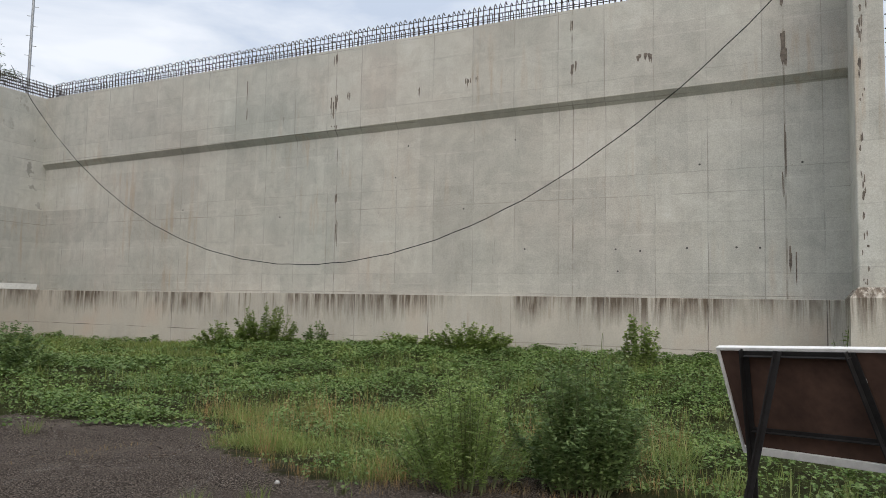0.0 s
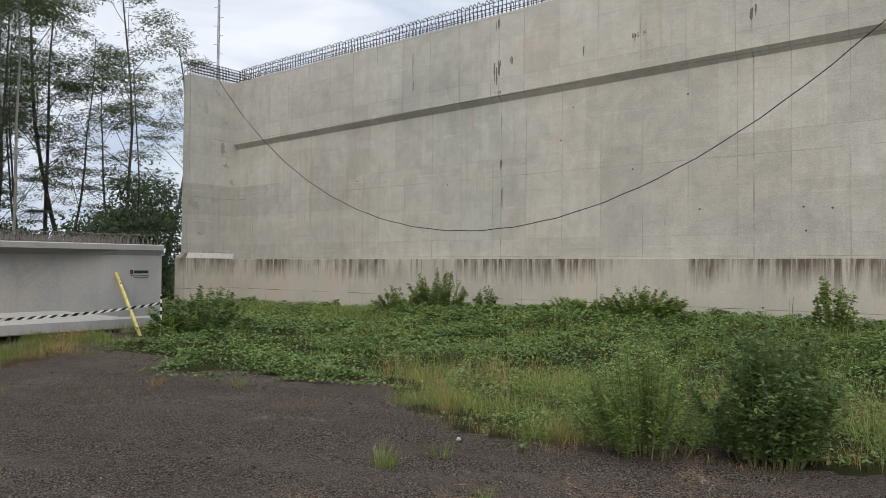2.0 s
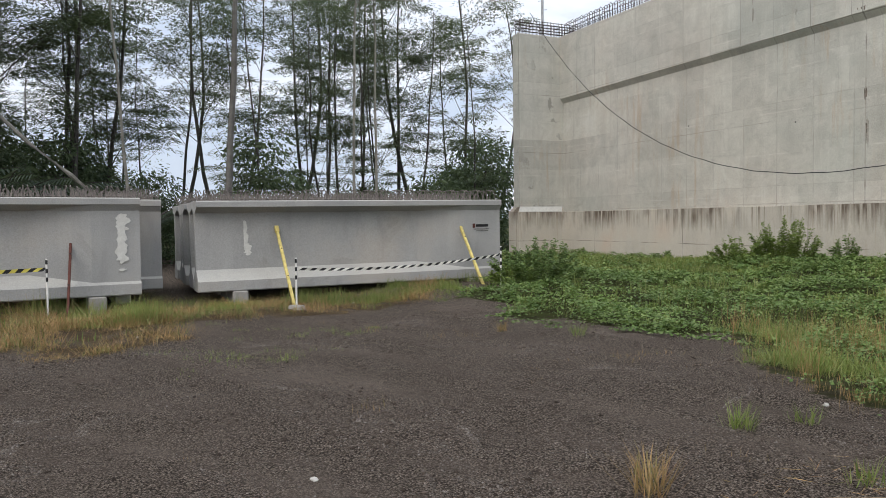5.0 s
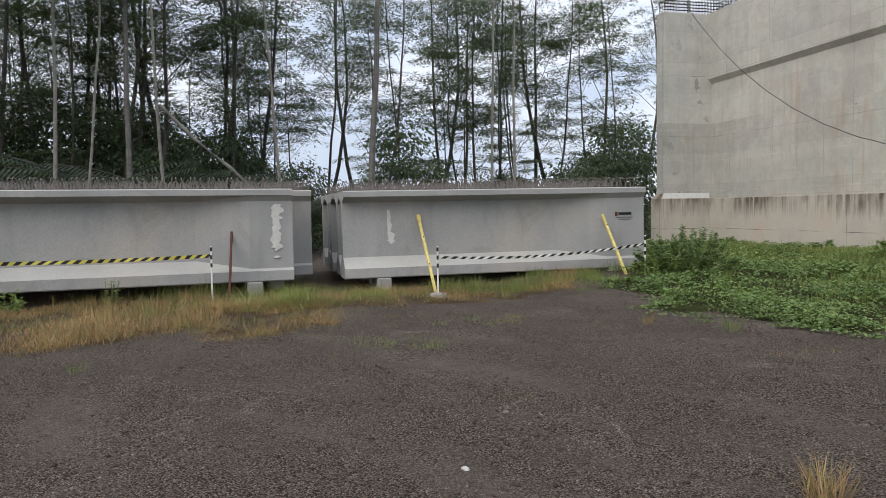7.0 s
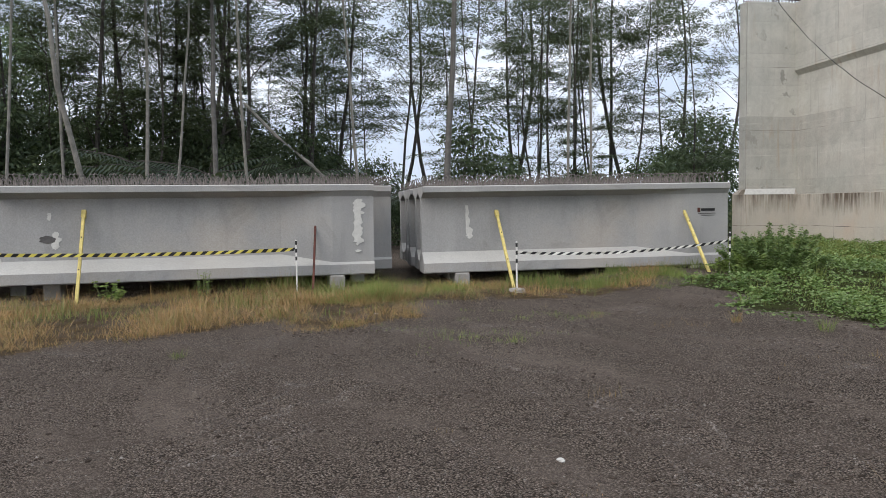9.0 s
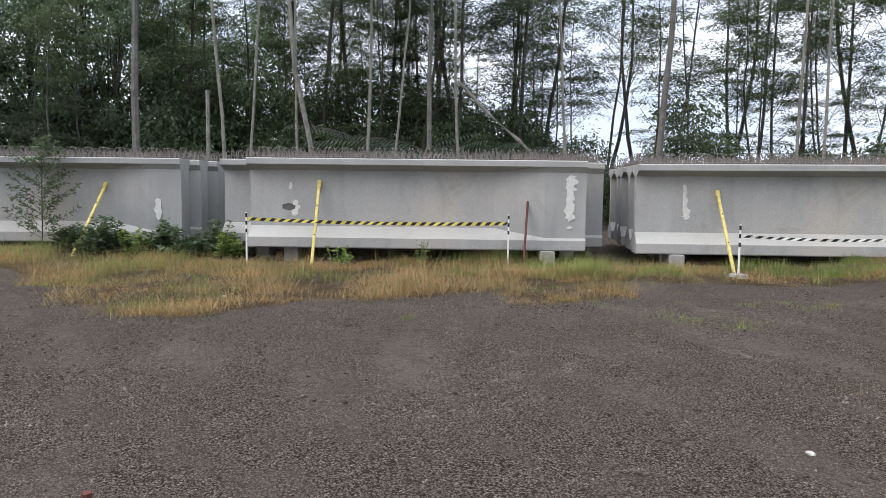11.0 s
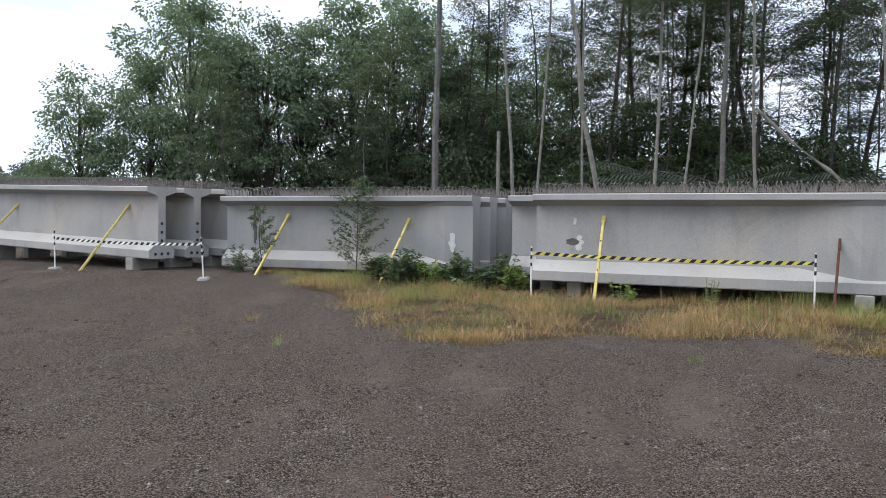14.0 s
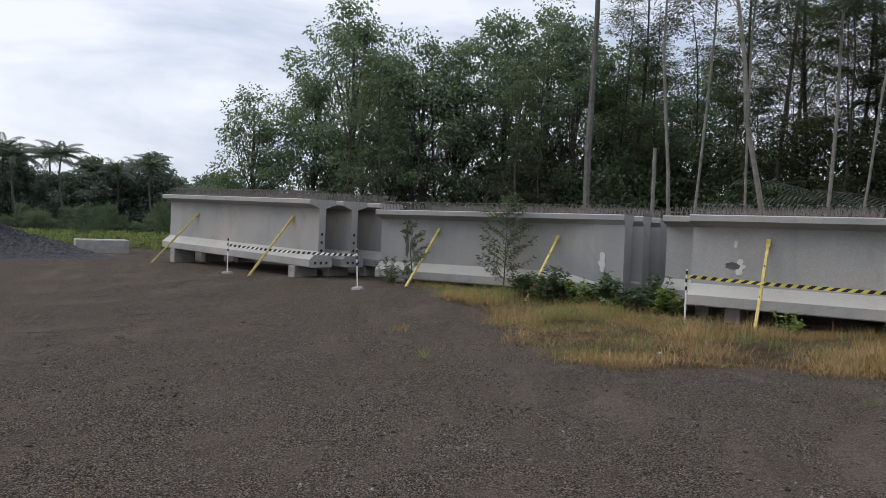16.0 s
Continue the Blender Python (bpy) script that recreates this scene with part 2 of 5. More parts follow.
def ground_material():
    m = Nodes("gravel_ground", 1.0, 0.03)
    big = m.noise(0.35, 6, 0.6)
    soil = m.ramp(big, (0.3, (0.140, 0.110, 0.089)), (0.5, (0.180, 0.144, 0.117)), (0.72, (0.212, 0.172, 0.142)))
    ruts = m.noise(1.0, 5, 0.6, at=m.mapped((0.45, 1.1, 1.0), (0, 0, radians(-35))))
    soil = m.mix(m.ramp(ruts, (0.40, 0.42), (0.58, 0.0)), soil, (0.055, 0.043, 0.036))
    stones = None
    joints = None
    for scale, turn in ((70, 0.0), (150, 0.7)):  # two sizes of gravel, dark between the stones
        at = m.mapped((1, 1, 1), (0, 0, turn))
        grey = m.n.new("ShaderNodeRGBToBW")
        m.l.new(m.voronoi(scale, "Color", at), grey.inputs[0])
        tone = m.ramp(grey.outputs[0], (0.15, (0.085, 0.070, 0.060)), (0.55, (0.185, 0.155, 0.130)), (0.80, (0.275, 0.242, 0.210)), (0.95, (0.47, 0.425, 0.375)))
        crack = m.ramp(m.voronoi(scale, "Distance", at), (0.35, 1.0), (0.69, 0.20))
        stones = tone if stones is None else m.mix(0.5, stones, tone)
        joints = crack if joints is None else m.math("MULTIPLY", joints, m.math("ADD", m.math("MULTIPLY", crack, 0.6), 0.4))
    stones = m.mix(1.0, stones, joints, "MULTIPLY")
    stones = m.mix(1.0, stones, (1.95, 1.86, 1.78), "MULTIPLY")
    spread = m.math("ADD", m.math("MULTIPLY", m.noise(1.0, 5, 0.65, at=m.mapped((0.6, 1.5, 1.0), (0, 0, radians(-30)), (4, 4, 0))), 0.75), m.math("MULTIPLY", m.noise(5.0, 4, 0.6), 0.25))
    strewn = m.ramp(spread, (0.40, 0.32), (0.53, 0.95))
    col = m.mix(strewn, soil, stones)
    pits = m.noise(14.0, 6, 0.8)
    # shade of the small hollows put into the colour
    col = m.mix(m.ramp(pits, (0.34, 0.70), (0.44, 0.0)), col, (0.036, 0.029, 0.025))
    small = m.noise(150, 4, 0.8)
    col = m.mix(0.7, col, m.ramp(small, (0.32, 0.18), (0.7, 0.82)), "OVERLAY")
    humus = m.ramp(m.noise(2.5, 5), (0.35, (0.05, 0.048, 0.025)), (0.65, (0.085, 0.10, 0.035)))
    col = m.mix(m.ramp(m.math("ADD", m.attribute("growth"), m.math("MULTIPLY", m.math("SUBTRACT", m.noise(3.0, 5), 0.5), 0.6)), (0.35, 0.0), (0.65, 1.0)), col, humus)
    straw = m.ramp(m.noise(9, 5), (0.35, (0.065, 0.048, 0.028)), (0.65, (0.155, 0.108, 0.058)))
    col = m.mix(m.ramp(m.math("ADD", m.attribute("straw"), m.math("MULTIPLY", m.math("SUBTRACT", m.noise(2.2, 5), 0.5), 0.9)), (0.35, 0.0), (0.7, 0.9)), col, straw)
    bump = m.math("ADD", m.math("MULTIPLY", joints, m.math("MULTIPLY", strewn, 0.9)), m.math("ADD", m.math("MULTIPLY", small, 0.5), m.math("ADD", m.math("MULTIPLY", m.noise(7, 5), 1.3), m.math("MULTIPLY", pits, 1.2))))
    return m.done(col, bump, 1.0, 0.045)


def leaf(name, *colours, through_light=0.25, rough=0.55):
    m = Nodes(name, rough, 0.25)
    step = 1.0 / max(1, len(colours) - 1)
    col = m.ramp(m.island(), *[(i * step, c) for i, c in enumerate(colours)])
    tone = m.ramp(m.info(), (0.0, 0.4), (1.0, 0.6))
    col = m.mix(0.6, col, tone, "OVERLAY")
    col = m.mix(0.7, col, m.ramp(m.noise(0.75, 5, 0.65), (0.34, (0.34, 0.36, 0.36)), (0.66, (0.70, 0.66, 0.58))), "OVERLAY")
    mat = m.done(col)
    tr = m.n.new("ShaderNodeBsdfTranslucent")
    m.put(tr.inputs["Color"], m.mix(0.5, col, (0.16, 0.22, 0.05)))
    mx = m.n.new("ShaderNodeMixShader")
    mx.inputs[0].default_value = through_light
    out = m.n["Material Output"]
    m.l.new(m.bsdf.outputs[0], mx.inputs[1])
    m.l.new(tr.outputs[0], mx.inputs[2])
    m.l.new(mx.outputs[0], out.inputs["Surface"])
    return mat


WALL, PLINTH, GIRDER, GROUND = concrete_wall(), concrete_plinth(), concrete_girder(), ground_material()
REBAR = plain("weathered_rebar", (0.055, 0.042, 0.035), 0.8, 0.3, 0.4, 8)
REBAR_PALE = plain("cement_crusted_rebar", (0.15, 0.132, 0.12), 0.85, 0.0, 0.45, 8)
BLACK = plain("black_cable", (0.012, 0.012, 0.013), 0.6)
BARK = plain("grey_bark", (0.078, 0.071, 0.064), 0.9, 0, 0.4, 5, 0.6)
BARK_GREY = plain("smooth_grey_bark", (0.13, 0.123, 0.112), 0.9, 0, 0.35, 4, 0.6)
BARK_PALE = plain("pale_bark", (0.20, 0.19, 0.165), 0.9, 0, 0.35, 4, 0.6)
YELLOW = plain("worn_yellow_paint", (0.56, 0.45, 0.15), 0.55, 0, 0.3, 9)
WHITE = plain("white_paint", (0.72, 0.70, 0.66), 0.6, 0, 0.12, 9)
TAPE_BLACK = plain("black_plastic", (0.02, 0.02, 0.02), 0.5)
TAPE_YELLOW = plain("yellow_plastic", (0.60, 0.52, 0.10), 0.5, 0, 0.15)
TAPE_WHITE = plain("white_plastic", (0.68, 0.67, 0.60), 0.5, 0, 0.15)
RED = plain("rusty_red_steel", (0.105, 0.038, 0.028), 0.75, 0.1, 0.4, 9)
BOARD = plain("weathered_plywood", (0.078, 0.043, 0.030), 0.8, 0, 0.4, 3)
FRAME = plain("dark_steel_angle", (0.03, 0.028, 0.027), 0.6, 0.4, 0.3, 6)
GALV = plain("galvanised_steel", (0.35, 0.36, 0.37), 0.5, 0.5)
PATCH = plain("bare_mortar_patch", (0.56, 0.55, 0.51), 0.9, 0, 0.12, 9, 0.5)
STAIN = plain("dark_repair_stain", (0.10, 0.095, 0.09), 0.9, 0, 0.3, 9)
STAIN_BROWN = plain("rusty_water_stain", (0.17, 0.14, 0.115), 0.92, 0, 0.5, 9)
BLOCK = plain("rough_concrete_block", (0.30, 0.285, 0.26), 0.95, 0, 0.25, 5, 0.6)
STEM = plain("green_stem", (0.14, 0.165, 0.07), 0.7, 0, 0.3, 20)
STONE = plain("crushed_stone", (0.042, 0.042, 0.044), 0.95, 0, 0.7, 9, 0.9)
LEAF_FEATHER = leaf("feathery_leaves", (0.054, 0.070, 0.056), (0.085, 0.106, 0.080), (0.135, 0.160, 0.115), through_light=0.35)
LEAF_BROAD = leaf("broad_tree_leaves", (0.095, 0.140, 0.102), (0.145, 0.205, 0.140), (0.25, 0.315, 0.22), through_light=0.5)
LEAF_DARK = leaf("undergrowth_leaves", (0.046, 0.070, 0.048), (0.076, 0.108, 0.068), (0.13, 0.17, 0.10), through_light=0.35)
# distance haze put into the leaf colour: paler and bluer
LEAF_FAR_HAZED = leaf("hazed_far_leaves", (0.062, 0.085, 0.078), (0.095, 0.122, 0.105), (0.14, 0.168, 0.14), through_light=0.3)
LEAF_PALM = leaf("palm_leaves", (0.052, 0.072, 0.064), (0.085, 0.108, 0.085))
LEAF_CREEPER = leaf("creeper_leaves", (0.070, 0.125, 0.034), (0.120, 0.190, 0.052), (0.20, 0.265, 0.10), through_light=0.3)
LEAF_BUSH = leaf("dark_bush_leaves", (0.10, 0.16, 0.062), (0.16, 0.24, 0.09), (0.27, 0.35, 0.15), through_light=0.45)
LEAF_WEED = leaf("pale_weed_leaves", (0.16, 0.25, 0.07), (0.26, 0.36, 0.11), (0.40, 0.48, 0.20), through_light=0.5)
LEAF_SHRUB = leaf("shrub_leaves", (0.15, 0.225, 0.058), (0.24, 0.33, 0.095), (0.38, 0.45, 0.17), through_light=0.5)
GRASS = leaf("green_grass", (0.12, 0.18, 0.045), (0.19, 0.24, 0.07), (0.28, 0.29, 0.12))
GRASS_DRY = leaf("dry_grass", (0.155, 0.108, 0.050), (0.34, 0.205, 0.095), (0.47, 0.315, 0.155), (0.38, 0.205, 0.11), (0.22, 0.23, 0.08))

# ---- mesh helpers ----
rng = np.random.default_rng(7)


def raw(name, verts, faces, material):
    me = bpy.data.meshes.new(name)
    me.from_pydata([tuple(v) for v in verts], [], [tuple(f) for f in faces])
    me.materials.append(material)
    me.update()
    return me


def hang(name, me, parent=None, label=""):
    ob = new(name, me)
    if parent is not None:
        ob.parent = parent
    if label:
        ob["label"] = label
    return ob


def part(name, bm, material, parent, label="", bevel=0.0):
    """Links a bmesh as one mesh object under a thing or part."""
    if bevel:
        bmesh.ops.bevel(bm, geom=list(bm.edges), offset=bevel, segments=1, affect="EDGES", clamp_overlap=True)
    me = bpy.data.meshes.new(name)
    bmesh.ops.recalc_face_normals(bm, faces=bm.faces)
    bm.to_mesh(me)
    bm.free()
    me.materials.append(material)
    return hang(name, me, parent, label)


def box(bm, x0, x1, y0, y1, z0, z1, m=None):
    r = bmesh.ops.create_cube(bm, size=1.0)
    vs = r["verts"]
    for v in vs:
        v.co = Vector(((x0 + x1) / 2 + v.co.x * (x1 - x0), (y0 + y1) / 2 + v.co.y * (y1 - y0), (z0 + z1) / 2 + v.co.z * (z1 - z0)))
        if m is not None:
            v.co = m @ v.co
    return vs


def loft(bm, rings, closed_ends=True):
    """Skins a list of rings of points."""
    rows = [[bm.verts.new(p) for p in ring] for ring in rings]
    n = len(rows[0])
    for a, b in zip(rows, rows[1:]):
        for i in range(n):
            bm.faces.new((a[i], a[(i + 1) % n], b[(i + 1) % n], b[i]))
    if closed_ends:
        bm.faces.new(rows[0][::-1])
        bm.faces.new(rows[-1])


def tube_rings(points, radii, sides=6):
    """Rings round a bent line."""
    rings = []
    for i, p in enumerate(points):
        p = Vector(p)
        d = (Vector(points[min(i + 1, len(points) - 1)]) - Vector(points[max(i - 1, 0)])).normalized()
        a = d.orthogonal().normalized() if abs(d.z) < 0.9 else d.cross(Vector((0, 1, 0))).normalized()
        b = d.cross(a)
        rings.append([p + (a * math.cos(k * math.tau / sides) + b * math.sin(k * math.tau / sides)) * radii[i] for k in range(sides)])
    return rings


def tube(bm, points, radii, sides=6):
    if not isinstance(radii, (list, tuple)):
        radii = [radii] * len(points)
    loft(bm, tube_rings(points, radii, sides))


def tubes_mesh(name, runs, material, sides=4):
    """Many thin bars in one mesh: runs of (points, radius)."""
    verts, faces = [], []
    for pts, r in runs:
        base = len(verts)
        rr = r if isinstance(r, (list, tuple)) else [r] * len(pts)
        for ring in tube_rings(pts, rr, sides):
            verts += [tuple(v) for v in ring]
        for i in range(len(pts) - 1):
            for k in range(sides):
                a = base + i * sides
                faces.append((a + k, a + (k + 1) % sides, a + sides + (k + 1) % sides, a + sides + k))
        faces.append(tuple(base + k for k in range(sides))[::-1])
        faces.append(tuple(base + (len(pts) - 1) * sides + k for k in range(sides)))
    return raw(name, verts, faces, material)


def leaves_mesh(name, base, along, side, material, fold=0.0):
    """Leaves as four-cornered blades: arrays of the stalk's place, the length and the half width as vectors."""
    base, along, side = np.asarray(base), np.asarray(along), np.asarray(side)
    n = len(base)
    v = np.empty((n, 4, 3))
    v[:, 0] = base
    v[:, 1] = base + along * 0.45 + side
    v[:, 2] = base + along
    v[:, 3] = base + along * 0.45 - side
    if fold:
        v[:, 2, 2] -= fold * np.linalg.norm(along, axis=1)
    me = bpy.data.meshes.new(name)
    me.vertices.add(n * 4)
    me.vertices.foreach_set("co", v.reshape(-1))
    me.loops.add(n * 4)
    me.loops.foreach_set("vertex_index", np.arange(n * 4, dtype=np.int32))
    me.polygons.add(n)
    me.polygons.foreach_set("loop_start", np.arange(0, n * 4, 4, dtype=np.int32))
    me.materials.append(material)
    me.update(calc_edges=True)
    return me


def smooth(v):
    v = np.clip(v, 0, 1)
    return v * v * (3 - 2 * v)


def thing(name, m, label, category, group="", kind=""):
    ob = new(name)
    ob.matrix_world = m
    return tagged(ob, label, category, group, kind)


# ---- the ground ----
WALL_AT, WALL_TURN = (-14.9, 28.3), -28.74
WU = np.array((math.cos(radians(WALL_TURN)), math.sin(radians(WALL_TURN))))
WN = np.array((WU[1], -WU[0]))


def rise(x, y):
    """Height of the ground."""
    x, y = np.asarray(x, float), np.asarray(y, float)
    left = 0.18 * smooth((-x - 13) / 4) * smooth((1.5 - y) / 5)
    s = (x - WALL_AT[0]) * WU[0] + (y - WALL_AT[1]) * WU[1]
    w = (x - WALL_AT[0]) * WN[0] + (y - WALL_AT[1]) * WN[1]
    wall = 0.36 * smooth((9 - w) / 8) * smooth((s - 3) / 16)
    knoll = 0.20 * smooth(1.6 * (1 - np.hypot(x + 8.4, y - 12.8) / 4.0))
    return left + wall + knoll


def relief(x, y):
    """Ruts and small unevenness of the yard."""
    near = np.exp(-((x + 5) ** 2 + (y - 4) ** 2) / 500)
    along, across = x * 0.82 - y * 0.57, x * 0.57 + y * 0.82
    return near * np.array([noise.noise((a * 0.7, b * 0.7, 0.3)) * 0.035 + noise.noise((a * 2.3, b * 2.3, 5)) * 0.014 + noise.noise((c * 0.5, d * 2.1, 7)) * 0.026 + noise.noise((c * 1.3, d * 4.0, 2)) * 0.012
                            for a, b, c, d in zip(np.ravel(x), np.ravel(y), np.ravel(along), np.ravel(across))]).reshape(np.shape(x))


def yard_height(x, y):
    return rise(x, y) + relief(x, y)


def inside(x, y, loop):
    x, y = np.asarray(x, float), np.asarray(y, float)
    hit = np.zeros(x.shape, bool)
    for (x0, y0), (x1, y1) in zip(loop, loop[1:] + loop[:1]):
        cross = ((y0 > y) != (y1 > y)) & (x < (x1 - x0) * (y - y0) / (y1 - y0 + 1e-12) + x0)
        hit ^= cross
    return hit


# where creepers and grass grow
GREEN = [(-8.4, 14.6), (-7.9, 11.2), (-7.8, 10.1), (-6.7, 10.3), (-4.8, 8.8), (-3.4, 9.1), (-2.6, 8.9), (-1.9, 7.9), (-0.6, 7.6), (0.2, 7.0), (0.6, 6.7), (1.6, 6.1), (2.1, 5.2), (3.0, 4.3), (5.0, 3.6), (9.0, 3.6), (20, 3.0), (24, 14), (9.0, 15.0), (-14.9, 28.0), (-16.6, 25.0)]
TUFTS = [(-3.4, 9.4), (-2.6, 7.9), (-1.9, 6.6), (-1.3, 6.0), (-0.7, 5.8), (-0.2, 6.3), (0.6, 6.6), (1.8, 6.5), (2.6, 6.6), (2.6, 7.8), (0.5, 8.6), (-1.2, 9.8)]
STRAW = [(-17.6, -5.0), (-16.0, -3.7), (-12.2, -2.2), (-10.2, -1.3), (-9.1, -0.4), (-9.5, 1.0), (-10.0, 2.6), (-9.8, 3.6), (-8.6, 3.7), (-8.7, 5.2), (-9.6, 6.3), (-9.2, 8.2), (-8.2, 9.9), (-9.3, 11.6), (-11.3, 8.0), (-13.0, 7.3), (-14.4, 1.0), (-16.0, -0.2)]


def drift(x, y):
    """A wandering shift that frays the edges of growth."""
    a = np.array([(noise.noise((p * 0.55, q * 0.55, 3)) * 0.7 + noise.noise((p * 1.9, q * 1.9, 8)) * 0.35, noise.noise((p * 0.55, q * 0.55, 13)) * 0.7 + noise.noise((p * 1.9, q * 1.9, 18)) * 0.35) for p, q in zip(np.ravel(x), np.ravel(y))])
    return a[:, 0].reshape(np.shape(x)), a[:, 1].reshape(np.shape(x))


def ticks(lo, hi, step, far):
    a = list(np.arange(lo, hi + 1e-6, step))
    out = step
    x = a[-1]
    while x < far:
        out *= 1.35
        x += out
        a.append(x)
    x, out = a[0], step
    while x > -far:
        out *= 1.35
        x -= out
        a.insert(0, x)
    return np.array(a)


gx, gy = ticks(-16, 6, 0.12, 2500), ticks(-6, 13, 0.12, 2500)
GX, GY = np.meshgrid(gx, gy)
gz = rise(GX, GY)
gz = gz + relief(GX, GY)
nx, ny = len(gx), len(gy)
idx = np.arange(nx * ny).reshape(ny, nx)
gf = np.stack([idx[:-1, :-1], idx[:-1, 1:], idx[1:, 1:], idx[1:, :-1]], -1).reshape(-1, 4)
me = raw("ground", np.stack([GX, GY, gz], -1).reshape(-1, 3).tolist(), gf.tolist(), GROUND)
DX, DY = drift(GX, GY)
growth = np.maximum.reduce([inside(GX - DX, GY - DY, GREEN) * 1.0, inside(GX - DX, GY - DY, TUFTS) * 0.62])
far_green = smooth((np.hypot(GX + 0.6, GY + 0.6) - 30) / 8)
growth = np.maximum(growth, far_green)
att = me.attributes.new("growth", "FLOAT", "POINT")
att.data.foreach_set("value", growth.ravel().astype(np.float32))
att = me.attributes.new("straw", "FLOAT", "POINT")
att.data.foreach_set("value", (inside(GX - DX, GY - DY, STRAW) * 0.62).ravel().astype(np.float32))
ground = tagged(new("ground", me), "dark trodden gravel and soil yard with weeds", "ground", kind="structure")
for p in me.polygons:
    p.use_smooth = True

# ---- the abutment ----
ABUT = pose(WALL_AT[0], WALL_AT[1], 0, 0, 0, WALL_TURN)
abutment = thing("bridge_abutment", ABUT, "tall grey cast concrete bridge abutment with stained plinth", "abutment", kind="structure")
L, TOP = 27.33, 9.27
bm = bmesh.new()
loft(bm, [[(x, 0.06, -0.3), (x, 0.06, 6.46 + 0.0095 * x), (x, -0.10, 6.65 + 0.0095 * x), (x, -0.10, TOP), (x, 1.1, TOP), (x, 1.1, -0.3)] for x in np.linspace(0, L, 12)])
part("main_wall", bm, WALL, abutment)
bm = bmesh.new()
loft(bm, [[(x, -0.14, -0.3), (x, -0.14, 1.80), (x, 0.058, 1.81), (x, 0.058, -0.3)] for x in (0.16, 7, 14, 21, L - 0.16)])
part("plinth", bm, PLINTH, abutment, "weather-stained concrete plinth")
for side, x0, x1 in (("left", -0.5, 0.0), ("right", L, L + 0.52)):
    bm = bmesh.new()
    box(bm, x0, x1, -2.15, 1.1, -0.3, TOP)
    part("wing_wall", bm, WALL, abutment, bevel=0.02)
    bm = bmesh.new()
    a, b = x0 - 0.16, x1 + 0.16
    loft(bm, [[(a, -2.31, -0.3), (b, -2.31, -0.3), (b, 0.0, -0.3), (a, 0.0, -0.3)],
              [(a, -2.31, 1.82), (b, -2.31, 1.82), (b, 0.0, 1.82), (a, 0.0, 1.82)],
              [(x0 - 0.01, -2.16, 2.02), (x1 + 0.01, -2.16, 2.02), (x1 + 0.01, 0.0, 2.02), (x0 - 0.01, 0.0, 2.02)]])
    part("wing_plinth", bm, PLINTH, abutment)

for x, z, w, h, f in ((13.64, 7.48, 0.16, 0.66, -0.10), (13.74, 7.6, 0.10, 0.6, -0.10), (13.7, 8.9, 0.12, 0.5, -0.10), (13.72, 6.85, 0.16, 0.14, -0.10), (14.2, 7.75, 0.07, 0.3, -0.10), (13.72, 4.65, 0.08, 0.35, 0.06), (13.75, 3.6, 0.06, 0.9, 0.06),
                      (18.15, 7.69, 0.12, 0.30, -0.10), (18.4, 7.75, 0.05, 0.2, -0.10), (16.6, 7.6, 0.06, 0.3, -0.10), (21.1, 7.68, 0.16, 0.42, -0.10), (21.1, 8.75, 0.10, 0.5, -0.10), (22.9, 7.74, 0.22, 0.22, -0.10), (23.1, 7.72, 0.14, 0.26, -0.10), (26.05, 7.5, 0.24, 0.95, -0.10), (26.1, 7.3, 0.14, 0.5, -0.10), (26.05, 8.6, 0.14, 0.3, -0.10), (26.05, 5.2, 0.07, 1.3, 0.06), (26.0, 4.4, 0.06, 0.7, 0.06), (26.15, 2.6, 0.12, 0.9, 0.06),
                      (10.2, 8.25, 0.03, 0.95, -0.10), (10.22, 7.6, 0.025, 0.5, -0.10)):
    r = np.random.default_rng(int(x * 31 + z * 7))
    for n in range(4):
        long, wide = h * r.uniform(0.35, 0.9), max(0.012, w * r.uniform(0.10, 0.26))
        x0, z0 = x + r.normal(0, w * 0.35), z + h / 2 - r.uniform(0, 0.25) * h
        edge = [(wide * r.uniform(0.5, 1.0), z0 - long * t) for t in (0.0, 0.2, 0.45, 0.7)]
        ring = [(x0 - a, b) for a, b in edge] + [(x0 + r.normal(0, 0.004), z0 - long)] + [(x0 + a * r.uniform(0.6, 1.0), b) for a, b in edge[::-1]]
        bm = bmesh.new()
        loft(bm, [[(a, f + 0.002, b) for a, b in ring], [(a, f - 0.003 - 0.0006 * n, b) for a, b in ring]])
        part("stain", bm, STAIN_BROWN, abutment, "dark rusty water stain")
for x, z in ((19.8, 3.05), (22.2, 3.0), (22.8, 2.95), (23.9, 3.0), (25.0, 3.0), (25.5, 2.98), (22.25, 2.45), (16.2, 6.1), (19.5, 6.0), (24.2, 5.0), (26.4, 4.9), (18.0, 4.2), (7.4, 4.6), (11.6, 4.2), (15.8, 5.2)):
    bm = bmesh.new()
    tube(bm, [(x, 0.07, z), (x, 0.054, z)], 0.026, 8)
    part("tie_hole", bm, STAIN, abutment, "small dark formwork tie hole")

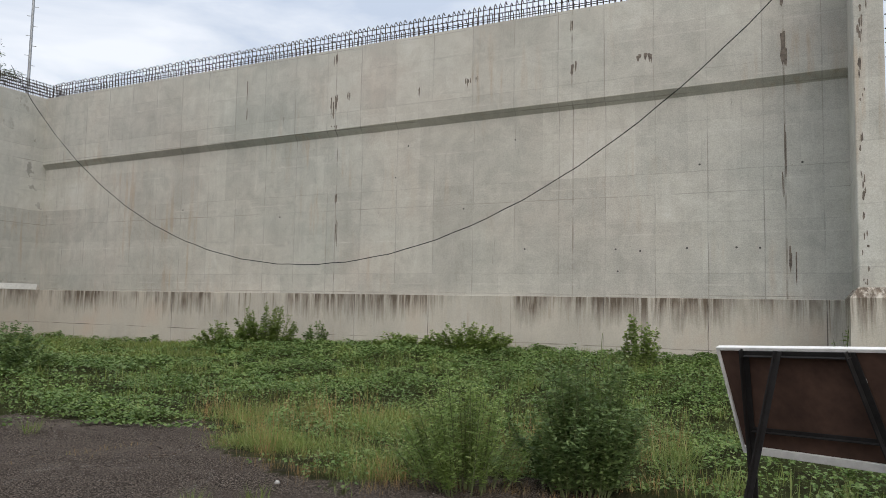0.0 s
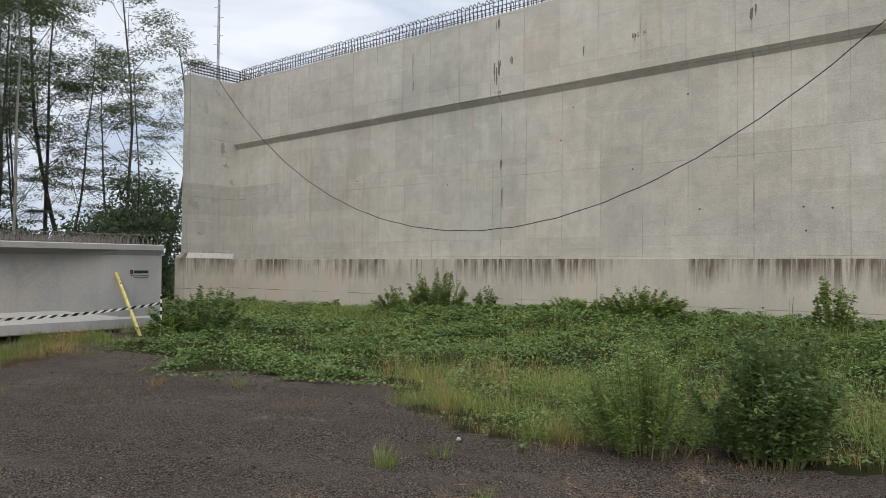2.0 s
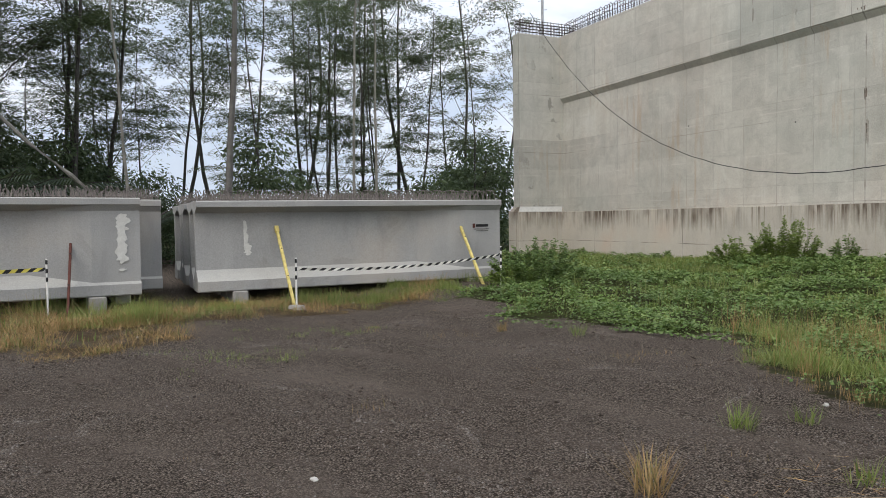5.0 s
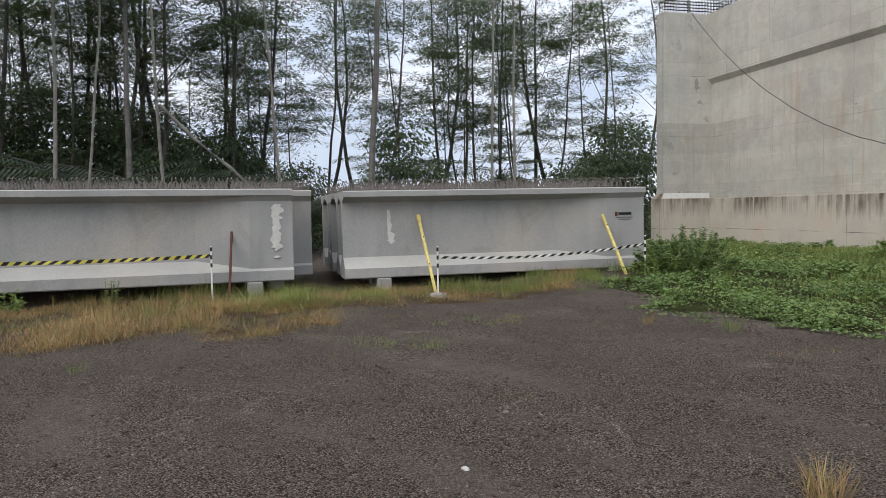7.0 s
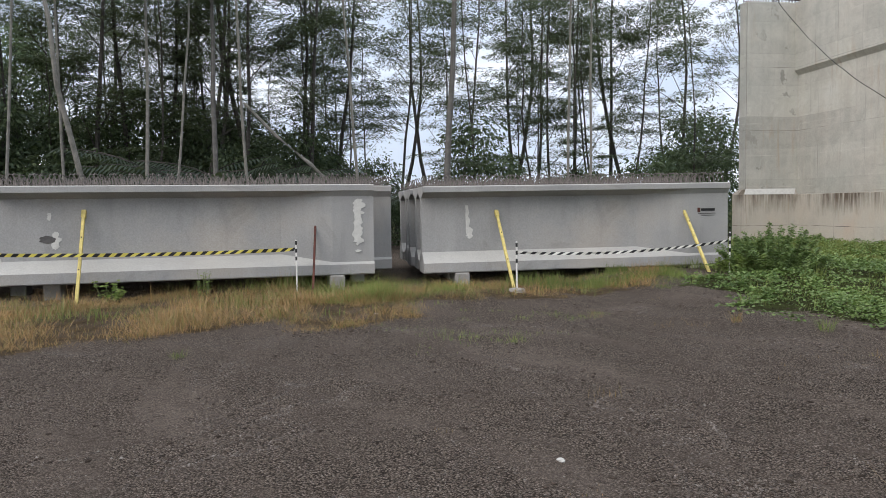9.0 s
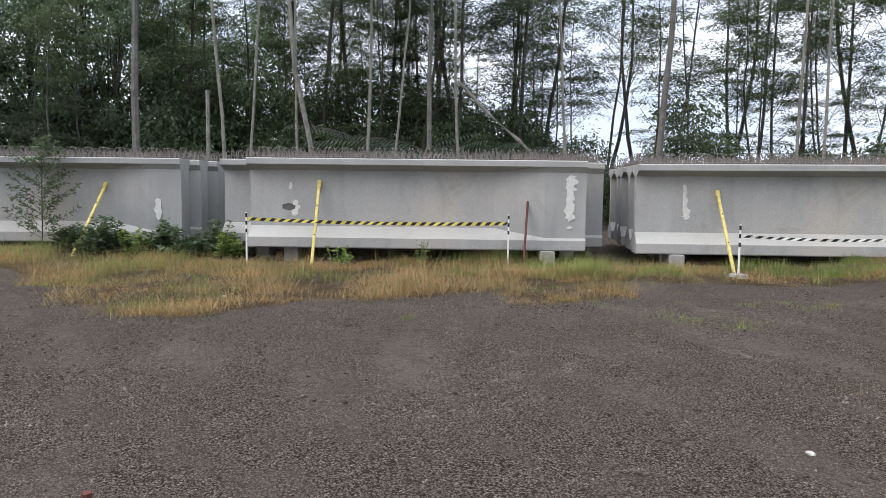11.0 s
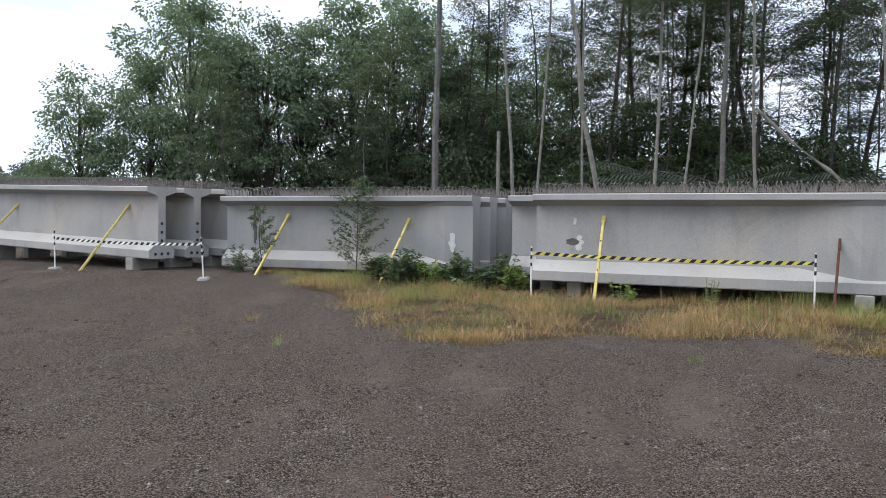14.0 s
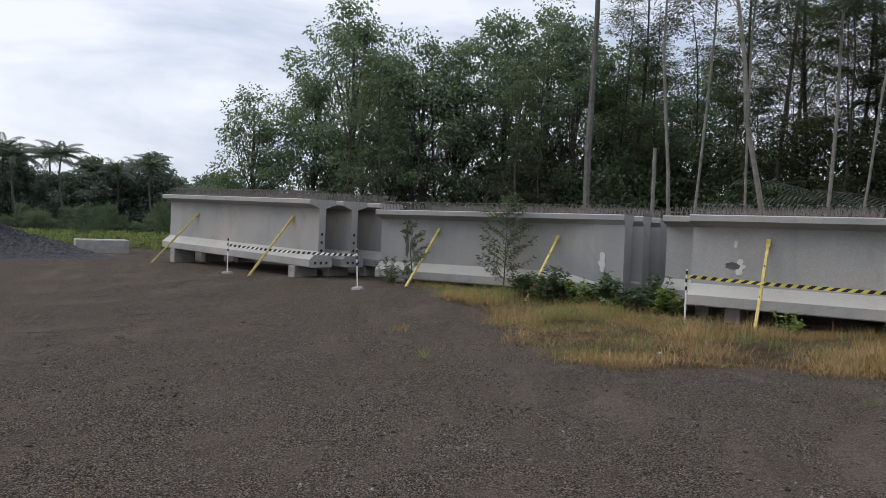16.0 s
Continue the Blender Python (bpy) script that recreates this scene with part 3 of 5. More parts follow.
bm = bmesh.new()
loft(bm, [[(0.165, -2.3, 1.815), (0.165, -0.16, 1.815), (0.165, -0.16, 1.83), (0.165, -2.3, 1.83)], [(0.012, -2.15, 2.02), (0.012, -0.02, 2.02), (0.018, -0.02, 2.04), (0.018, -2.15, 2.04)]])
part("mortar_cap", bm, PATCH, abutment, "white mortar cap on the plinth")
r = np.random.default_rng(17)
for z, h, count in ((9.45, 0.7, 7), (8.7, 0.5, 6), (8.1, 0.3, 3), (7.3, 0.5, 4), (6.9, 0.4, 6), (6.3, 0.5, 6), (5.7, 0.2, 3), (4.8, 0.3, 4), (4.1, 0.3, 3), (3.7, 0.35, 5), (3.2, 0.3, 3), (2.6, 0.25, 3), (2.15, 0.15, 5)):
    for n in range(count):
        x, top, long, wide = L + r.normal(0.11, 0.035), z + r.normal(0, 0.12), h * r.uniform(0.2, 0.55), r.uniform(0.008, 0.026)
        ring = [(x + wide * r.uniform(0.5, 1.2) * math.cos(a), top + long * 0.5 * r.uniform(0.7, 1.2) * math.sin(a)) for a in np.arange(0, math.tau, math.tau / 9)]
        bm = bmesh.new()
        loft(bm, [[(a, -2.148, b) for a, b in ring], [(a, -2.1535 - 0.0006 * n, b) for a, b in ring]])
        part("stain", bm, STAIN_BROWN, abutment, "dark rusty water stain")
runs = []
for y in (-1.6, -0.9):
    for x in np.arange(L + 0.72, L + 2.8, 0.15):
        runs.append(([(x, y, -0.2), (x, y, 10.6)], 0.016))
    for z in np.arange(0.2, 10.4, 0.3):
        runs.append(([(L + 0.64, y, z), (L + 2.9, y, z)], 0.013))
rebar_mat = tagged(new("rebar_wall", tubes_mesh("rebar_wall", runs, REBAR, 4)), "standing dark rebar mesh beside the wing wall", "rebar")
rebar_mat.matrix_world = ABUT

# starter bars along the top
bar_shapes = []
for k in range(4):
    j = rng.normal(0, 0.014, 3)
    h = 0.62 + rng.normal(0, 0.025)
    bar_shapes.append(tubes_mesh("starter_bar", [([(0, 0, -0.03), (j[0], j[1], h - 0.08), (j[0], j[1] + 0.064, h), (j[0], j[1] + 0.16, h - 0.05)], 0.015)], REBAR, 4))
for k, x in enumerate(np.arange(0.1, L, 0.16)):
    hang("starter_bar", bar_shapes[(k * 7) % 4], abutment).location = (x, 0.1, TOP)
runs = []
for row, y in ((0, 0.1), (1, 0.75)):
    for x in () if row == 0 else np.arange(0.1, L, 0.16):
        j = rng.normal(0, 0.012, 3)
        h = 0.62 + rng.normal(0, 0.02)
        hook = 0.16 if row == 0 else -0.16
        runs.append(([(x, y, TOP - 0.03), (x + j[0], y + j[1], TOP + h - 0.08), (x + j[0], y + j[1] + hook * 0.4, TOP + h), (x + j[0], y + j[1] + hook, TOP + h - 0.05)], 0.015))
    for z in (0.16, 0.34, 0.5):
        runs.append(([(x, y + 0.012, TOP + z + rng.normal(0, 0.008)) for x in np.linspace(0, L, 12)], 0.013))
hang("starter_bar_rest", tubes_mesh("starter_bar_rest", runs, REBAR, 3), abutment, "dark rebar hoops standing on the wall top")["kind"] = "stuff"
runs = []
for x0, x1 in ((-0.42, -0.08), (L + 0.06, L + 0.46)):
    for x in (x0, x1):
        for y in np.arange(-2.05, 1.0, 0.14):
            runs.append(([(x, y, TOP - 0.03), (x, y, TOP + 0.62)], 0.016))
        for z in (0.1, 0.22, 0.34, 0.46, 0.58):
            runs.append(([(x, -2.07, TOP + z), (x, 1.0, TOP + z)], 0.014))
    for y in (-2.05, -1.0, 0.0):
        for z in (0.22, 0.46):
            runs.append(([(x0, y, TOP + z), (x1, y, TOP + z)], 0.010))
hang("wing_bar_rest", tubes_mesh("wing_bar_rest", runs, REBAR, 3), abutment, "dense dark rebar cage on the wing tops")["kind"] = "stuff"

# ---- the precast girders ----
BOT, FL, H = 0.35, 0.40, 1.68


def girder_mesh(length, taper):
    """An I girder along x; taper: length of the thickened end."""
    bm = bmesh.new()
    xs = [0.0, length] if not taper else [0.0, length - taper, length - taper * 0.45, length]
    rings = []
    for x in xs:
        k = smooth((x - (length - taper)) / (taper * 0.45)) if taper else 0.0
        w = 0.10 + 0.21 * float(k)
        lift = 0.40 - 0.16 * float(k)
        half = [(BOT - 0.02, 0.0), (BOT, 0.02), (BOT, 0.195), (w, lift), (w, 1.46), (FL - 0.02, 1.555), (FL, 1.565), (FL, H - 0.015), (FL - 0.015, H)]
        rings.append([(x, -y, z) for y, z in half] + [(x, y, z) for y, z in half[::-1]])
    loft(bm, rings)
    me = bpy.data.meshes.new("body")
    bmesh.ops.recalc_face_normals(bm, faces=bm.faces)
    bm.to_mesh(me)
    bm.free()
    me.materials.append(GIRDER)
    return me


def stirrup_mesh(length, seed):
    r = np.random.default_rng(seed)
    runs = []
    for x in np.arange(0.08, length, 0.105):
        j = r.normal(0, 0.018, 4)
        h = 0.20 + r.normal(0, 0.012)
        for y in (-0.2, 0.12):
            runs.append(([(x + j[0], y, H - 0.02), (x + j[1] + 0.01, y, H + h * 0.8), (x + j[1] + 0.035, y, H + h), (x + j[1] + 0.06, y, H + h * 0.7)], 0.011))
    for y in (-0.09, 0.09):
        runs.append(([(0, y, H + 0.07), (length / 2, y + 0.01, H + 0.065), (length, y, H + 0.07)], 0.007))
    return tubes_mesh("stirrups", runs, REBAR_PALE, 3)


STIRRUPS = []
for k in range(4):
    j = rng.normal(0, 0.018, 2)
    h = 0.20 + rng.normal(0, 0.012)
    STIRRUPS.append(tubes_mesh("stirrup", [([(j[0], -0.2, -0.02), (j[0] * 0.5, -0.205, h * 0.5), (j[1], -0.2, h * 0.88), (j[1], -0.14, h), (j[1], 0.06, h), (j[1], 0.12, h * 0.88), (j[0], 0.12, -0.02)], 0.0105)], REBAR_PALE, 4))

ROWS_OF_GIRDERS = {  # ends of the front edge, the height of the underside, how many stand behind, taper of one end, shifts along
    "g2": ((-11.90, 7.79), (-8.85, 13.35), (0.22, 0.25), 5, 1.9, (0, 0.02, -0.02, 0.03, 0.0)),
    "g3": ((-14.76, 1.05), (-12.18, 6.85), (0.27, 0.265), 4, 1.7, (0, -0.82, -0.78, -0.72)),
    "g4": ((-18.15, -5.97), (-16.29, -0.04), (0.26, 0.27), 4, 1.4, (0, 0.16, 0.32, 0.47)),
    "g5": ((-21.68, -14.09), (-17.47, -7.455), (0.62, 0.45), 3, 0.0, (0, 0.05, 0.35)),
}
girder_pose = {}
for key, (a, b, (za, zb), count, taper, shift) in ROWS_OF_GIRDERS.items():
    a3, b3 = Vector((*a, za)), Vector((*b, zb))
    u = (b3 - a3).normalized()
    side = Vector((-u.y, u.x, 0)).normalized()
    length = (b3 - a3).length
    up = u.cross(side)
    body, tops = girder_mesh(length, taper), stirrup_mesh(length, 3)
    longer = length + (1.32 if key == "g3" else 0.0)
    body_behind, tops_behind = (girder_mesh(longer, taper), stirrup_mesh(longer, 4)) if longer > length else (body, tops)
    for k in range(count):
        if k == 1:
            body, tops, length = body_behind, tops_behind, longer
        o = a3 + side * (FL + 0.98 * k) + u * shift[k]
        m = Matrix(((u.x, side.x, up.x, o.x), (u.y, side.y, up.y, o.y), (u.z, side.z, up.z, o.z), (0, 0, 0, 1)))
        g = thing("bridge_girder", m, "precast grey concrete I-girder segment with rebar loops on top" if k else "front precast concrete I-girder segment resting on low blocks", "girder", "stacked girders")
        hang("body", body, g)
        if k == 0:
            for n, x in enumerate(np.arange(0.08, length, 0.105)):
                hang("stirrup", STIRRUPS[(n * 5 + n // 3) % 4], g).location = (x, 0, H)
        else:
            hang("stirrup_rest", tops, g, "cement-crusted rebar loops")["kind"] = "stuff"
        if key == "g5":
            for y, z in ((-0.17, 0.11), (0.0, 0.11), (0.17, 0.11), (0.0, 0.42), (0.0, 0.62), (0.0, 0.82)):
                bm = bmesh.new()
                tube(bm, [(length - 0.01, y, z), (length + 0.004, y, z)], 0.038, 10)
                part("duct_hole", bm, TAPE_BLACK, g, "dark tendon duct opening")
        if k == 0:
            girder_pose[key] = (m, length)
        for x in (0.75, length - 0.7):
            q = m @ Vector((x, 0, 0))
            z0 = float(rise(q.x, q.y)) - 0.08
            bm = bmesh.new()
            box(bm, -0.14, 0.14, -0.05 if key == "g3" and x < 1 else -0.33 - 0.05 * (k == 0), 0.33, z0 - q.z, -0.002)
            blk = part("support_block", bm, BLOCK, None, bevel=0.02)
            blk.matrix_world = Matrix.Translation(q) @ m.to_3x3().to_4x4()
            tagged(blk, "rough concrete support block under a girder", "block", "girder supports")

# ---- trees ----
def bend(p0, p1, sag, n=7, seed=0):
    r = np.random.default_rng(seed)
    p0, p1 = np.array(p0, float), np.array(p1, float)
    off = np.array((r.normal(), r.normal(), 0)) * sag
    return [tuple(p0 + (p1 - p0) * t + off * math.sin(math.pi * t) + np.array((r.normal(), r.normal(), 0)) * sag * 0.12 * (0 < t < 1)) for t in np.linspace(0, 1, n)]


def spray_leaves(r, centres, radius, per, length, width, flat=0.25):
    """Leaves in flat layered sprays round each centre."""
    n = len(centres) * per
    c = np.repeat(np.asarray(centres), per, 0)
    ang = r.uniform(0, math.tau, n)
    rad = np.repeat(np.asarray(radius), per) * np.sqrt(r.uniform(0.02, 1, n))
    p = c + np.stack([np.cos(ang) * rad, np.sin(ang) * rad, r.normal(0, flat * 0.22, n) - 0.22 * rad * rad], 1)
    head = ang + r.normal(0, 0.7, n)
    ll = length * r.uniform(0.6, 1.3, n)
    al = np.stack([np.cos(head) * ll, np.sin(head) * ll, r.normal(-0.12, 0.2, n) * ll], 1)
    sd = np.cross(al, np.stack([r.normal(0, 0.25, n), r.normal(0, 0.25, n), np.ones(n)], 1))
    sd = sd / (np.linalg.norm(sd, axis=1, keepdims=True) + 1e-9) * (width * r.uniform(0.7, 1.2, n))[:, None]
    return p, al, sd


def feather_tree(seed, height, thick, low, sprays, per, bark, spread=2.2):
    """A slender tree with forked limbs and layered feathery sprays."""
    r = np.random.default_rng(seed)
    base = new("slender_tree")
    bm = bmesh.new()
    top = (r.normal(0, 0.5), r.normal(0, 0.5), height)
    spine = bend((0, 0, -0.2), top, 0.32, 9, seed)
    tube(bm, spine, [thick * (1 - 0.75 * i / 8) for i in range(9)], 7)
    centres, radius = [], []
    limbs = max(7, sprays // 6)
    for k in range(limbs):
        t = low + (0.98 - low) * (k + r.uniform(0, 1)) / limbs
        j = min(int(t * 8), 7)
        f = t * 8 - j
        p = np.array(spine[j]) * (1 - f) + np.array(spine[j + 1]) * f
        ang = r.uniform(0, math.tau)
        reach = spread * r.uniform(0.5, 1.15) * (1.15 - 0.6 * t)
        q = p + np.array((math.cos(ang) * reach, math.sin(ang) * reach, reach * r.uniform(0.45, 1.5)))
        limb = bend(p, q, 0.12, 5, seed * 50 + k)
        tube(bm, limb, [thick * (0.28 - 0.05 * i) * (1.1 - 0.6 * t) for i in range(5)], 4)
        here = max(2, round(sprays / limbs))
        for s in range(here):
            f = r.uniform(0.45, 1.1)
            e = p + (q - p) * f + np.array((r.normal(0, 0.35), r.normal(0, 0.35), r.normal(0, 0.2)))
            centres.append(e)
            radius.append(r.uniform(0.35, 1.0))
            if s % 2 == 0:
                tube(bm, bend(p + (q - p) * min(f, 0.9) * 0.8, e, 0.05, 3, k * 9 + s), [thick * 0.07, thick * 0.05, thick * 0.03], 3)
    part("trunk", bm, bark, base)
    hang("crown", leaves_mesh("crown", *spray_leaves(r, centres, radius, per, 0.165, 0.030), LEAF_FEATHER, 0.1), base)
    return base


def broad_tree(seed, height, thick, crown_r, clumps, per, material, bark, length=0.26, width=0.085, low=0.3):
    """A full-crowned tree: forked trunk, limbs and uneven leaf clumps."""
    r = np.random.default_rng(seed)
    base = new("broadleaf_tree")
    bm = bmesh.new()
    fork = height * low
    spine = bend((0, 0, -0.2), (r.normal(0, 0.3), r.normal(0, 0.3), height * 0.9), 0.25, 8, seed)
    tube(bm, spine, [thick * (1 - 0.8 * i / 7) for i in range(8)], 8)
    pts, al, sd = [], [], []
    for k in range(clumps):
        u = r.uniform(0, 1)
        z = fork * 0.7 + (height - fork * 0.7) * u
        ring = crown_r * math.sin(math.pi * min(0.97, 0.18 + 0.80 * u)) ** 0.7
        ang = r.uniform(0, math.tau)
        rad = ring * math.sqrt(r.uniform(0.12, 1.0)) * (1 + 0.22 * math.sin(3 * ang + seed))
        c = np.array((math.cos(ang) * rad, math.sin(ang) * rad, z + r.normal(0, 0.3)))
        j = min(int(u * 6), 6)
        if k % 3 == 0:
            tube(bm, bend(spine[max(0, j - 1)], c, 0.25, 5, seed * 70 + k), [thick * 0.32, thick * 0.24, thick * 0.16, thick * 0.1, thick * 0.05], 4)
        size = r.uniform(0.5, 1.05)
        d = r.normal(0, 1, (per, 3))
        d /= np.linalg.norm(d, axis=1, keepdims=True)
        d[:, 2] *= 0.62
        p = c + d * size * r.uniform(0.45, 1.05, (per, 1))
        out = d + r.normal(0, 0.5, (per, 3)) + np.array((0, 0, -0.35))
        out /= np.linalg.norm(out, axis=1, keepdims=True)
        a = out * (length * r.uniform(0.6, 1.25, (per, 1)))
        s = np.cross(out, d + r.normal(0, 0.6, (per, 3)))
        s = s / (np.linalg.norm(s, axis=1, keepdims=True) + 1e-9) * width * r.uniform(0.7, 1.2, (per, 1))
        pts.append(p), al.append(a), sd.append(s)
    part("trunk", bm, bark, base)
    hang("crown", leaves_mesh("crown", np.concatenate(pts), np.concatenate(al), np.concatenate(sd), material, 0.15), base)
    return base


def shrub_leaves(r, count, rx, ry, h, length, width, stems=30):
    """Upright leafy stems: the leaves and the stems' lines."""
    ang, rad = r.uniform(0, math.tau, stems), np.sqrt(r.uniform(0, 1, stems))
    fx, fy = np.cos(ang) * rad * rx * 0.55, np.sin(ang) * rad * ry * 0.55
    tx, ty = np.cos(ang) * rad * rx + r.normal(0, 0.06, stems), np.sin(ang) * rad * ry + r.normal(0, 0.06, stems)
    tz = h * (1 - 0.6 * rad ** 2.2) * r.uniform(0.68, 1.10, stems)
    k = r.integers(0, stems, count)
    t = r.uniform(0.08, 1.0, count) ** 0.8
    p = np.stack([fx[k] + (tx - fx)[k] * t, fy[k] + (ty - fy)[k] * t, tz[k] * t], 1) + r.normal(0, 0.02, (count, 3))
    head = r.uniform(0, math.tau, count)
    ll = length * r.uniform(0.6, 1.3, count) * (1.15 - 0.5 * t)
    a = np.stack([np.cos(head) * ll, np.sin(head) * ll, r.uniform(-0.2, 0.7, count) * ll], 1)
    s = np.cross(a, np.stack([r.normal(0, 0.4, count), r.normal(0, 0.4, count), np.ones(count)], 1))
    s = s / (np.linalg.norm(s, axis=1, keepdims=True) + 1e-9) * (width * r.uniform(0.7, 1.2, count))[:, None]
    lines = [([(fx[i], fy[i], -0.05), ((fx[i] + tx[i]) / 2, (fy[i] + ty[i]) / 2, tz[i] * 0.55), (tx[i], ty[i], tz[i])], [0.008, 0.006, 0.003]) for i in range(stems)]
    return (p, a, s), lines


def shrub(name, at, rx, ry, h, count, length, width, material, label, stems=30, seed=1, turn=0.0, group=""):
    r = np.random.default_rng(seed)
    (p, a, s), lines = shrub_leaves(r, count, rx, ry, h, length, width, stems)
    z = float(rise(*at))
    ob = thing(name, pose(at[0], at[1], z, 0, 0, turn), label, "shrub", group)
    for line in lines:
        hang("stem", tubes_mesh("stem", [line], STEM, 3), ob)
    hang("foliage", leaves_mesh("foliage", p, a, s, material, 0.12), ob)
    return ob


def sapling(at, h, reach, twigs, label, seed, material):
    """A young tree: one thin stem and rising side twigs with narrow leaves, widest below its middle."""
    r = np.random.default_rng(seed)
    ob = thing("sapling", pose(at[0], at[1], float(rise(*at)), 0, 0, 0), label, "sapling")
    spine = bend((0, 0, -0.05), (r.normal(0, 0.05), r.normal(0, 0.05), h), 0.05, 7, seed)
    bm = bmesh.new()
    tube(bm, spine, [0.016 - 0.002 * i for i in range(7)], 5)
    part("stem", bm, BARK, ob)
    p, a, s = [], [], []
    for k in range(twigs):
        t = 0.10 + 0.86 * (k + r.uniform(0, 1)) / twigs
        j = min(int(t * 6), 5)
        q = np.array(spine[j]) + (np.array(spine[j + 1]) - np.array(spine[j])) * (t * 6 - j)
        ang = r.uniform(0, math.tau)
        size = reach * r.uniform(0.6, 1.15) * math.sin(math.pi * min(1, 0.25 + 0.72 * t)) ** 0.8
        tip = q + np.array((math.cos(ang) * size, math.sin(ang) * size, size * r.uniform(0.3, 0.9)))
        hang("twig", tubes_mesh("twig", [(bend(q, tip, 0.03, 4, seed * 31 + k), [0.005, 0.004, 0.003, 0.002])], BARK, 3), ob)
        for n in range(34):
            f = r.uniform(0.2, 1.08)
            d = np.array((math.cos(ang), math.sin(ang), 0.5)) + r.normal(0, 0.75, 3)
            d = d / np.linalg.norm(d) * r.uniform(0.06, 0.12)
            w = np.cross(d, r.normal(0, 1, 3))
            p.append(q + (tip - q) * f + r.normal(0, 0.015, 3)), a.append(d), s.append(w / np.linalg.norm(w) * 0.013)
    hang("foliage", leaves_mesh("foliage", p, a, s, material, 0.15), ob)
    return ob


def plant_tree(proto, x, y, turn, size, label, group, name):
    lean = (3.2 * math.sin(x * 7.3 + y), 3.2 * math.sin(y * 5.1 - x)) if name == "slender_tree" else (0, 0)
    m = pose(x, y, float(rise(x, y)), lean[0], lean[1], turn) @ Matrix.Diagonal((size, size, size, 1))
    ob = copy_thing(proto, m)
    ob.matrix_basis = m
    ob.name = name
    return tagged(ob, label, "tree", group)


EYE = np.array((-0.6, -0.5))


def polar(az, d):
    """A place by its bearing, in degrees anticlockwise from north, and its distance."""
    return EYE[0] - math.sin(radians(az)) * d, EYE[1] + math.cos(radians(az)) * d


def palm(seed, height, fronds, reach, leaflet, low=-0.3):
    """A palm: ringed bowed trunk and arching feathered fronds."""
    r = np.random.default_rng(seed)
    base = new("coconut_palm")
    bm = bmesh.new()
    top = np.array((r.normal(0, 0.5) * height / 9, r.normal(0, 0.5) * height / 9, height))
    spine = bend((0, 0, -0.2), top, 0.3 * height / 9, 8, seed)
    tube(bm, spine, [0.12 - 0.006 * i for i in range(8)], 8)
    p, a, s = [], [], []
    for k in range(fronds):
        ang = math.tau * k / fronds + r.normal(0, 0.2)
        lift = r.uniform(low, 1.4)
        out = np.array((math.cos(ang), math.sin(ang), 0))
        size = reach * r.uniform(0.8, 1.1)
        line = []
        for t in np.linspace(0, 1, 9):
            q = top + out * size * (t * math.cos(lift * (1 - t * 0.6))) + np.array((0, 0, size * (math.sin(lift) * t - 0.48 * t * t)))
            line.append(q)
        tube(bm, [tuple(q) for q in line], [0.03 - 0.003 * i for i in range(9)], 3)
        line = np.array(line)
        for t in np.linspace(0.12, 1, 30):
            j = min(int(t * 8), 7)
            q = line[j] + (line[j + 1] - line[j]) * (t * 8 - j)
            d = line[j + 1] - line[j]
            d = d / np.linalg.norm(d)
            side = np.cross(d, (0, 0, 1))
            side = side / (np.linalg.norm(side) + 1e-9)
            for sg in (-1, 1):
                ll = leaflet * (1.0 - 0.6 * abs(t - 0.45)) * r.uniform(0.8, 1.1)
                v = side * sg * 0.75 + d * 0.5 + np.array((0, 0, -0.45))
                v = v / np.linalg.norm(v) * ll
                p.append(q), a.append(v), s.append(d * leaflet * 0.055)
    part("trunk", bm, BARK, base)
    hang("fronds", leaves_mesh("fronds", p, a, s, LEAF_PALM, 0.1), base)
    return base


FEATHER = [feather_tree(11 + k, hgt, thk, low, spr, 95, BARK, sp) for k, (hgt, thk, low, spr, sp) in enumerate(
    [(15, 0.115, 0.24, 95, 2.6), (13, 0.075, 0.20, 80, 2.2), (16, 0.12, 0.32, 90, 2.8), (12, 0.06, 0.16, 75, 2.0), (14, 0.085, 0.36, 70, 2.5), (11, 0.05, 0.24, 60, 1.8)])]
TALL = [feather_tree(71 + k, hgt, thk, low, 60, 80, bark, 2.0) for k, (hgt, thk, low, bark) in enumerate(
    [(17, 0.13, 0.55, BARK_GREY), (15, 0.07, 0.6, BARK_PALE), (14, 0.10, 0.62, BARK_PALE), (16, 0.055, 0.5, BARK_PALE)])]
BROAD = [broad_tree(31 + k, hgt, 0.2, cr, cl, 165, LEAF_BROAD, BARK, 0.175, 0.052, lo) for k, (hgt, cr, cl, lo) in enumerate(
    [(11.5, 3.2, 100, 0.22), (10, 3.0, 90, 0.15), (9, 2.4, 75, 0.2), (12, 3.0, 90, 0.3)])]
UNDER = [broad_tree(51 + k, hgt, 0.06, cr, cl, 95, LEAF_DARK, BARK, 0.19, 0.042, 0.05) for k, (hgt, cr, cl) in enumerate([(3.6, 1.6, 40), (2.8, 1.9, 36), (4.6, 1.4, 44)])]
PALMS = [palm(81, 0.9, 11, 3.0, 0.5, 0.55), palm(82, 7.1, 22, 2.7, 0.60, 0.05), palm(83, 6.2, 21, 2.6, 0.58, 0.05)]
FAR = [broad_tree(91 + k, hgt, 0.15, cr, 80, 110, LEAF_FAR_HAZED, BARK, 0.32, 0.10, 0.1) for k, (hgt, cr) in enumerate([(6.0, 2.8), (5.2, 3.2), (7.0, 2.4)])]

r = np.random.default_rng(5)
SLIM = "slender feathery-leaved tree with a bare grey trunk"


